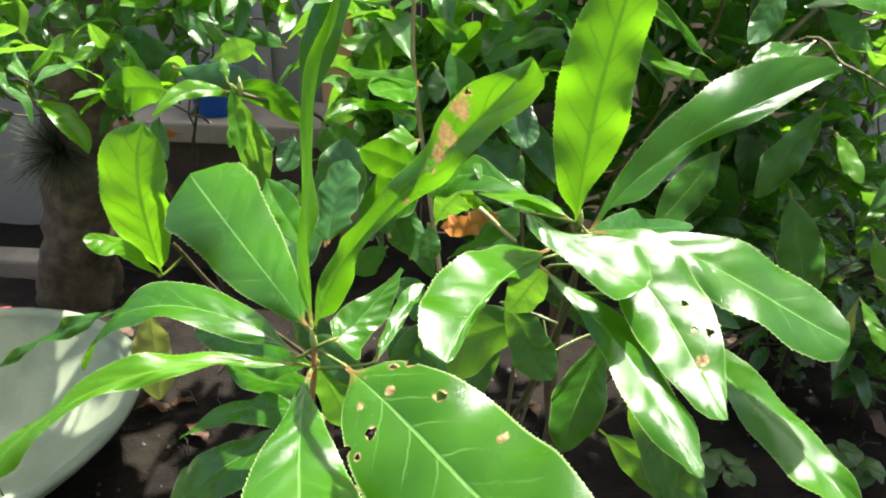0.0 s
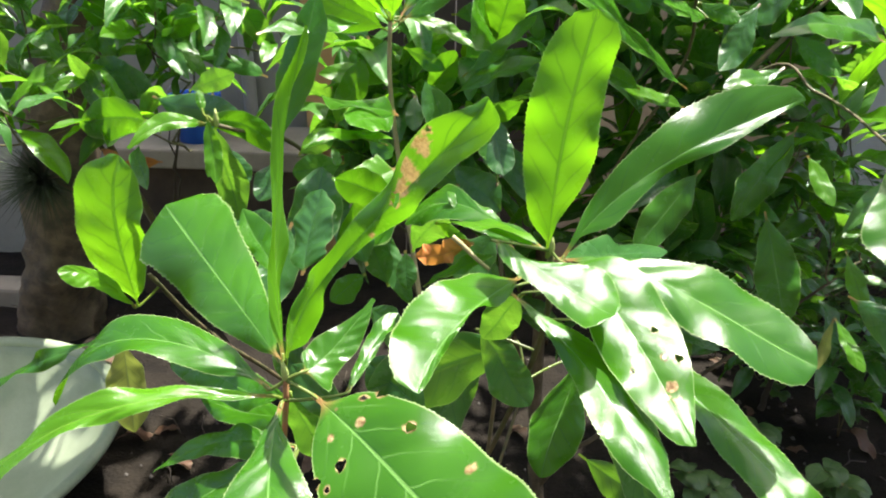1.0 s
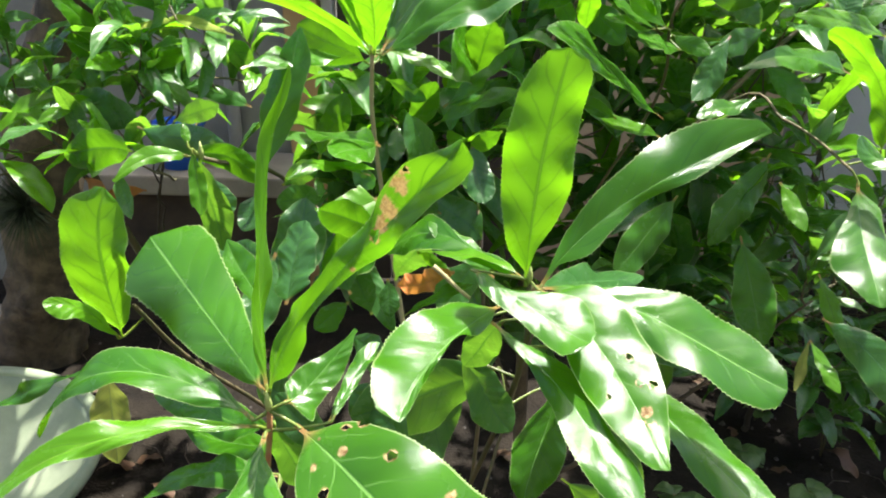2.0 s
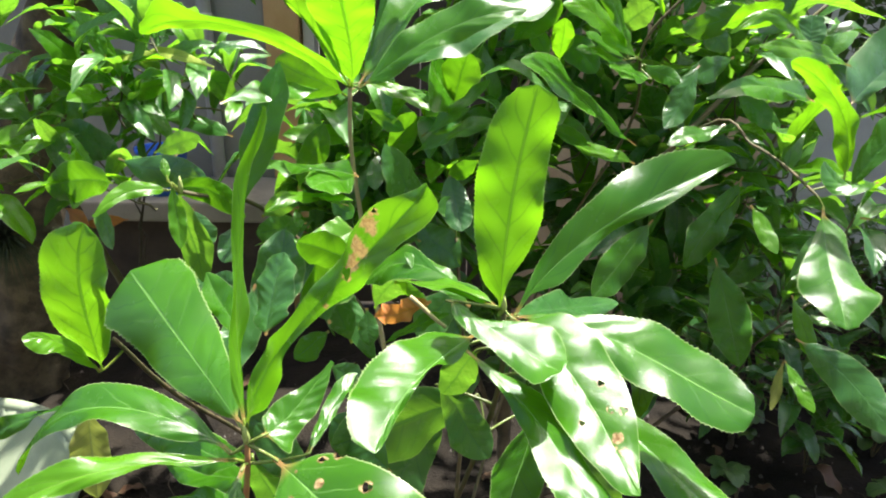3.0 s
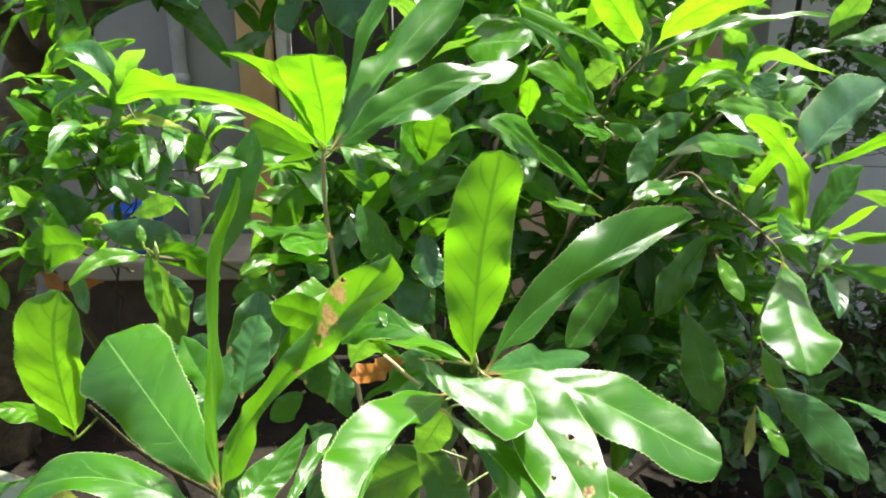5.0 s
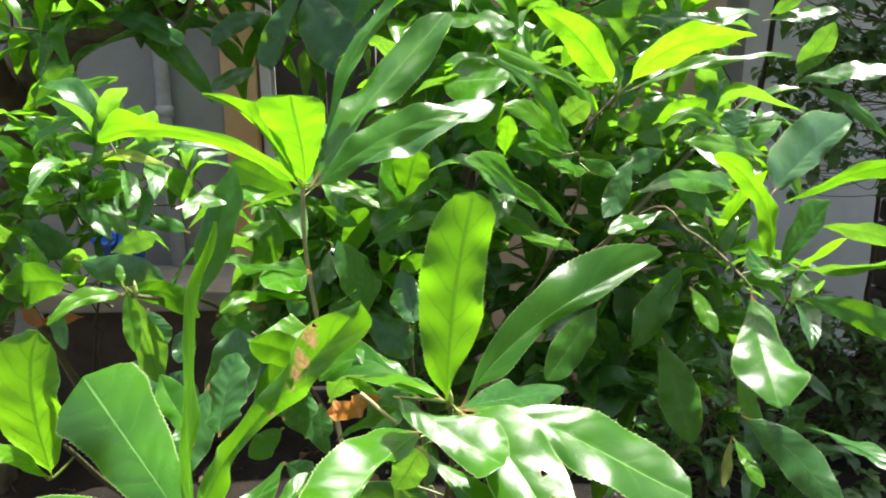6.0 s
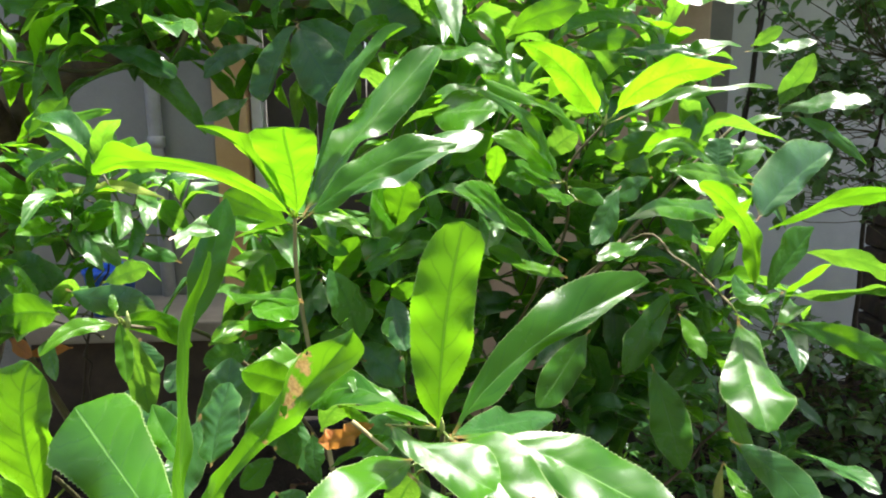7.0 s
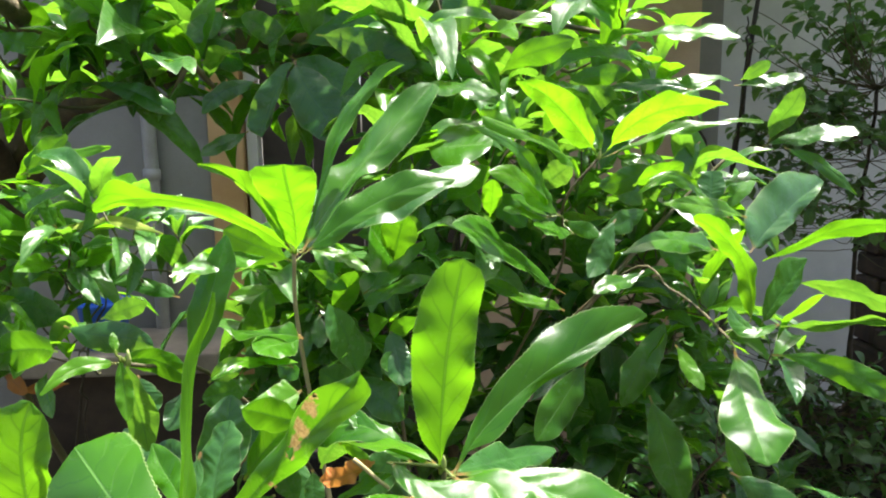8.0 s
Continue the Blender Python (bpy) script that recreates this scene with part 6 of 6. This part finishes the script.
grown_leaf(EAST, ((0.6445, 1.1000, 1.1730), (0.6749, 1.1000, 1.1814), (0.7081, 1.1000, 1.1859), (0.7418, 1.1000, 1.1848)), (-0.11, 0.39, 0.91), (0.11, -0.39, -0.91), (1.8, 4.5, 5.4, 5.2, 4.0, 1.2, 0.2), (3.1, 6.0, 8.0, 8.2, 7.2, 4.4, 1.6), "old")
leaf(EAST, (0.471, 1.100, 1.244), (0.541, 1.060, 1.243), (0.605, 1.020, 1.230), (0.009, 0.023, 0.012), (-0.009, -0.023, -0.012), 0.55, 0.70)
leaf(EAST, (0.185, 0.920, 1.094), (0.223, 0.900, 1.096), (0.259, 0.880, 1.097), (0.003, 0.049, 0.026), (-0.003, -0.043, -0.023), 0.55, 0.55)
leaf(EAST, (0.420, 0.880, 1.048), (0.443, 0.865, 1.061), (0.466, 0.850, 1.074), (-0.005, 0.000, 0.012), (0.006, 0.000, -0.012), 0.55, 0.70, "young")
leaf(EAST, (0.329, 0.950, 1.106), (0.343, 0.935, 1.133), (0.356, 0.920, 1.158), (-0.012, 0.000, 0.007), (0.013, 0.000, -0.008), 0.55, 0.70)
leaf(EAST, (0.474, 0.920, 1.064), (0.429, 0.910, 1.056), (0.386, 0.900, 1.047), (0.004, 0.000, -0.015), (-0.003, 0.002, 0.014), 0.55, 0.70)
leaf(EAST, (0.260, 0.950, 1.046), (0.280, 0.925, 1.024), (0.300, 0.900, 1.002), (0.012, 0.000, 0.011), (-0.011, 0.000, -0.012), 0.55, 0.70)
leaf(EAST, (0.548, 1.000, 1.096), (0.517, 0.975, 1.068), (0.486, 0.950, 1.042), (0.014, 0.000, -0.010), (-0.013, 0.000, 0.009), 0.55, 0.70)
leaf(EAST, (0.467, 0.950, 0.978), (0.487, 0.925, 0.960), (0.505, 0.900, 0.944), (0.007, 0.000, 0.010), (-0.008, 0.000, -0.010), 0.55, 0.70)
# -- end of EAST --


def build_tuft(at):
    """A ball-like tuft of thin stiff blades growing on the trunk."""
    tuft = thing("grass_tuft", at, "dark spiky grass-like tuft growing on the trunk", "plant")
    rng = random.Random(8)
    verts, faces = [], []
    for n in range(420):
        way = Vector((rng.gauss(0, 1), rng.gauss(-0.4, 1), rng.gauss(0.3, 1))).normalized()
        size = rng.uniform(0.07, 0.15)
        tip = Vector(at) + way * size + Vector((0, 0, -0.02 * rng.random()))
        v, f = tube([at, Vector(at) + way * size * 0.55, tip], [0.0013, 0.0010, 0.0003], 3)
        faces.extend([tuple(i + len(verts) for i in q) for q in f])
        verts.extend(v)
    tagged(part("foliage", mesh_of("foliage", verts, faces, NEEDLE), tuft), kind="stuff")


build_tuft((-0.94, 1.72, 0.52))


def build_litter():
    """Fallen leaves, sticks and pebbles on the soil."""
    rng = random.Random(12)
    verts, faces = [], []
    for n in range(600):
        x, y = rng.uniform(-1.4, 2.0), rng.uniform(0.6, 2.0)
        r = rng.uniform(0.002, 0.006) * (2.0 if rng.random() < 0.05 else 1)
        base = len(verts)
        turn = rng.uniform(0, 6.28)
        for k in range(6):
            a = turn + k * math.pi / 3
            verts.append((x + r * rng.uniform(0.7, 1.2) * math.cos(a), y + r * rng.uniform(0.7, 1.2) * math.sin(a), 0.002))
        verts.append((x, y, r * 0.8 + 0.006))
        faces.extend([(base + k, base + (k + 1) % 6, base + 6) for k in range(6)])
    pebbles = tagged(new("pebbles", mesh_of("pebbles", verts, faces, STONE)), "scattered small grey pebbles and crumbs of soil", "pebbles", kind="stuff")
    verts, faces = [], []
    for n in range(160):
        x, y, a, size = rng.uniform(-1.4, 2.0), rng.uniform(0.6, 2.1), rng.uniform(0, 6.28), rng.uniform(0.02, 0.12)
        v, f = tube([(x, y, 0.012), (x + size * 0.5 * math.cos(a), y + size * 0.5 * math.sin(a), 0.02), (x + size * math.cos(a + 0.2), y + size * math.sin(a + 0.2), 0.012)], [0.0016, 0.0014, 0.0008], 5)
        faces.extend([tuple(i + len(verts) for i in q) for q in f])
        verts.extend(v)
    tagged(new("fallen_twigs", mesh_of("fallen_twigs", verts, faces, DARKBARK)), "thin dry twigs scattered on the soil", "twigs", kind="stuff")
    litter = shapes("litter", 4, 0.2, 700, 12, 2, 2.5)
    for n in range(70):
        ob = new("fallen_leaf", rng.choice(litter)[4])
        way = Vector((rng.uniform(-1, 1), rng.uniform(-1, 1), rng.uniform(-0.05, 0.15)))
        ob.matrix_basis = leaf_pose((rng.uniform(-1.3, 1.9), rng.uniform(0.7, 2.0), 0.016), way, (rng.uniform(-0.3, 0.3), rng.uniform(-0.3, 0.3), 1), rng.uniform(0.05, 0.11))
        tagged(ob, "dry brown fallen leaf lying on the soil", "leaf", "fallen leaves")


build_litter()


def build_cord():
    """A loose red plastic cord on the soil beside the trunk."""
    cord = thing("red_cord", (-1.35, 1.75, 0.0), "loose faded red plastic cord on the soil", "cord")
    line = curve_points([(-1.62, 1.72, 0.012), (-1.45, 1.78, 0.03), (-1.30, 1.72, 0.02), (-1.18, 1.76, 0.03), (-1.12, 1.70, 0.012)], 8, 0.002, 3)
    verts, faces = tube(line, [0.0045] * len(line), 7)
    part("strand", mesh_of("strand", verts, faces, RED), cord)
    line = curve_points([(-1.60, 1.80, 0.012), (-1.42, 1.74, 0.022), (-1.25, 1.80, 0.012)], 8, 0.002, 4)
    verts, faces = tube(line, [0.004] * len(line), 7)
    part("strand", mesh_of("strand", verts, faces, RED), cord)


build_cord()


def build_basin_litter():
    """A few dead leaves that have blown into the basin."""
    rng = random.Random(33)
    kinds = shapes("litter", 3, 0.22, 760, 12, 2, 2.0)
    for x, y in ((-0.95, 1.02), (-0.88, 1.01), (-1.00, 1.07), (-0.92, 1.07), (-0.85, 1.06)):
        ob = new("fallen_leaf", rng.choice(kinds)[4])
        ob.matrix_basis = leaf_pose((x, y, 0.026), (rng.uniform(-1, 1), rng.uniform(-1, 1), 0.05), (0.1, 0.1, 1), rng.uniform(0.05, 0.08))
        tagged(ob, "dry brown fallen leaf lying in the basin", "leaf", "leaves in the basin")


build_basin_litter()


def build_weeds():
    """Low seedlings with rounded leaves on the bare soil."""
    rng = random.Random(17)
    spots = [(0.66, 0.98), (0.74, 1.02), (0.78, 0.95), (0.84, 1.06), (0.70, 1.10), (0.92, 1.00), (0.98, 1.15), (1.05, 1.30), (1.15, 1.42), (0.88, 1.30),
             (1.22, 1.30), (1.30, 1.52), (0.80, 1.45), (1.00, 1.55), (0.60, 1.30), (1.40, 1.40), (1.12, 1.18), (1.34, 1.70), (0.9, 1.7), (1.2, 1.62)]
    for x, y in spots:
        weed = thing("weed", (x, y, 0.0), "low green seedling with small rounded leaves on the soil", "weed", "weeds on the soil")
        for n in range(rng.randint(3, 5)):
            tall = rng.uniform(0.03, 0.09)
            at = Vector((x + rng.uniform(-0.03, 0.03), y + rng.uniform(-0.03, 0.03), tall))
            stalk = branch(weed, [(x, y, -0.01), Vector((x, y, tall * 0.6)).lerp(at, 0.5), at], 0.0016, 0.0010, TWIG, "stalk", 3, 0, 0, 5)
            for k in range(rng.randint(3, 5)):
                a = rng.uniform(0, 6.28)
                ob = under(new("leaf", rng.choice(SHAPES["round"])[4]), stalk)
                ob.matrix_basis = leaf_pose(at, (math.cos(a), math.sin(a), rng.uniform(-0.2, 0.3)), (0, 0, 1), rng.uniform(0.03, 0.055))


build_weeds()
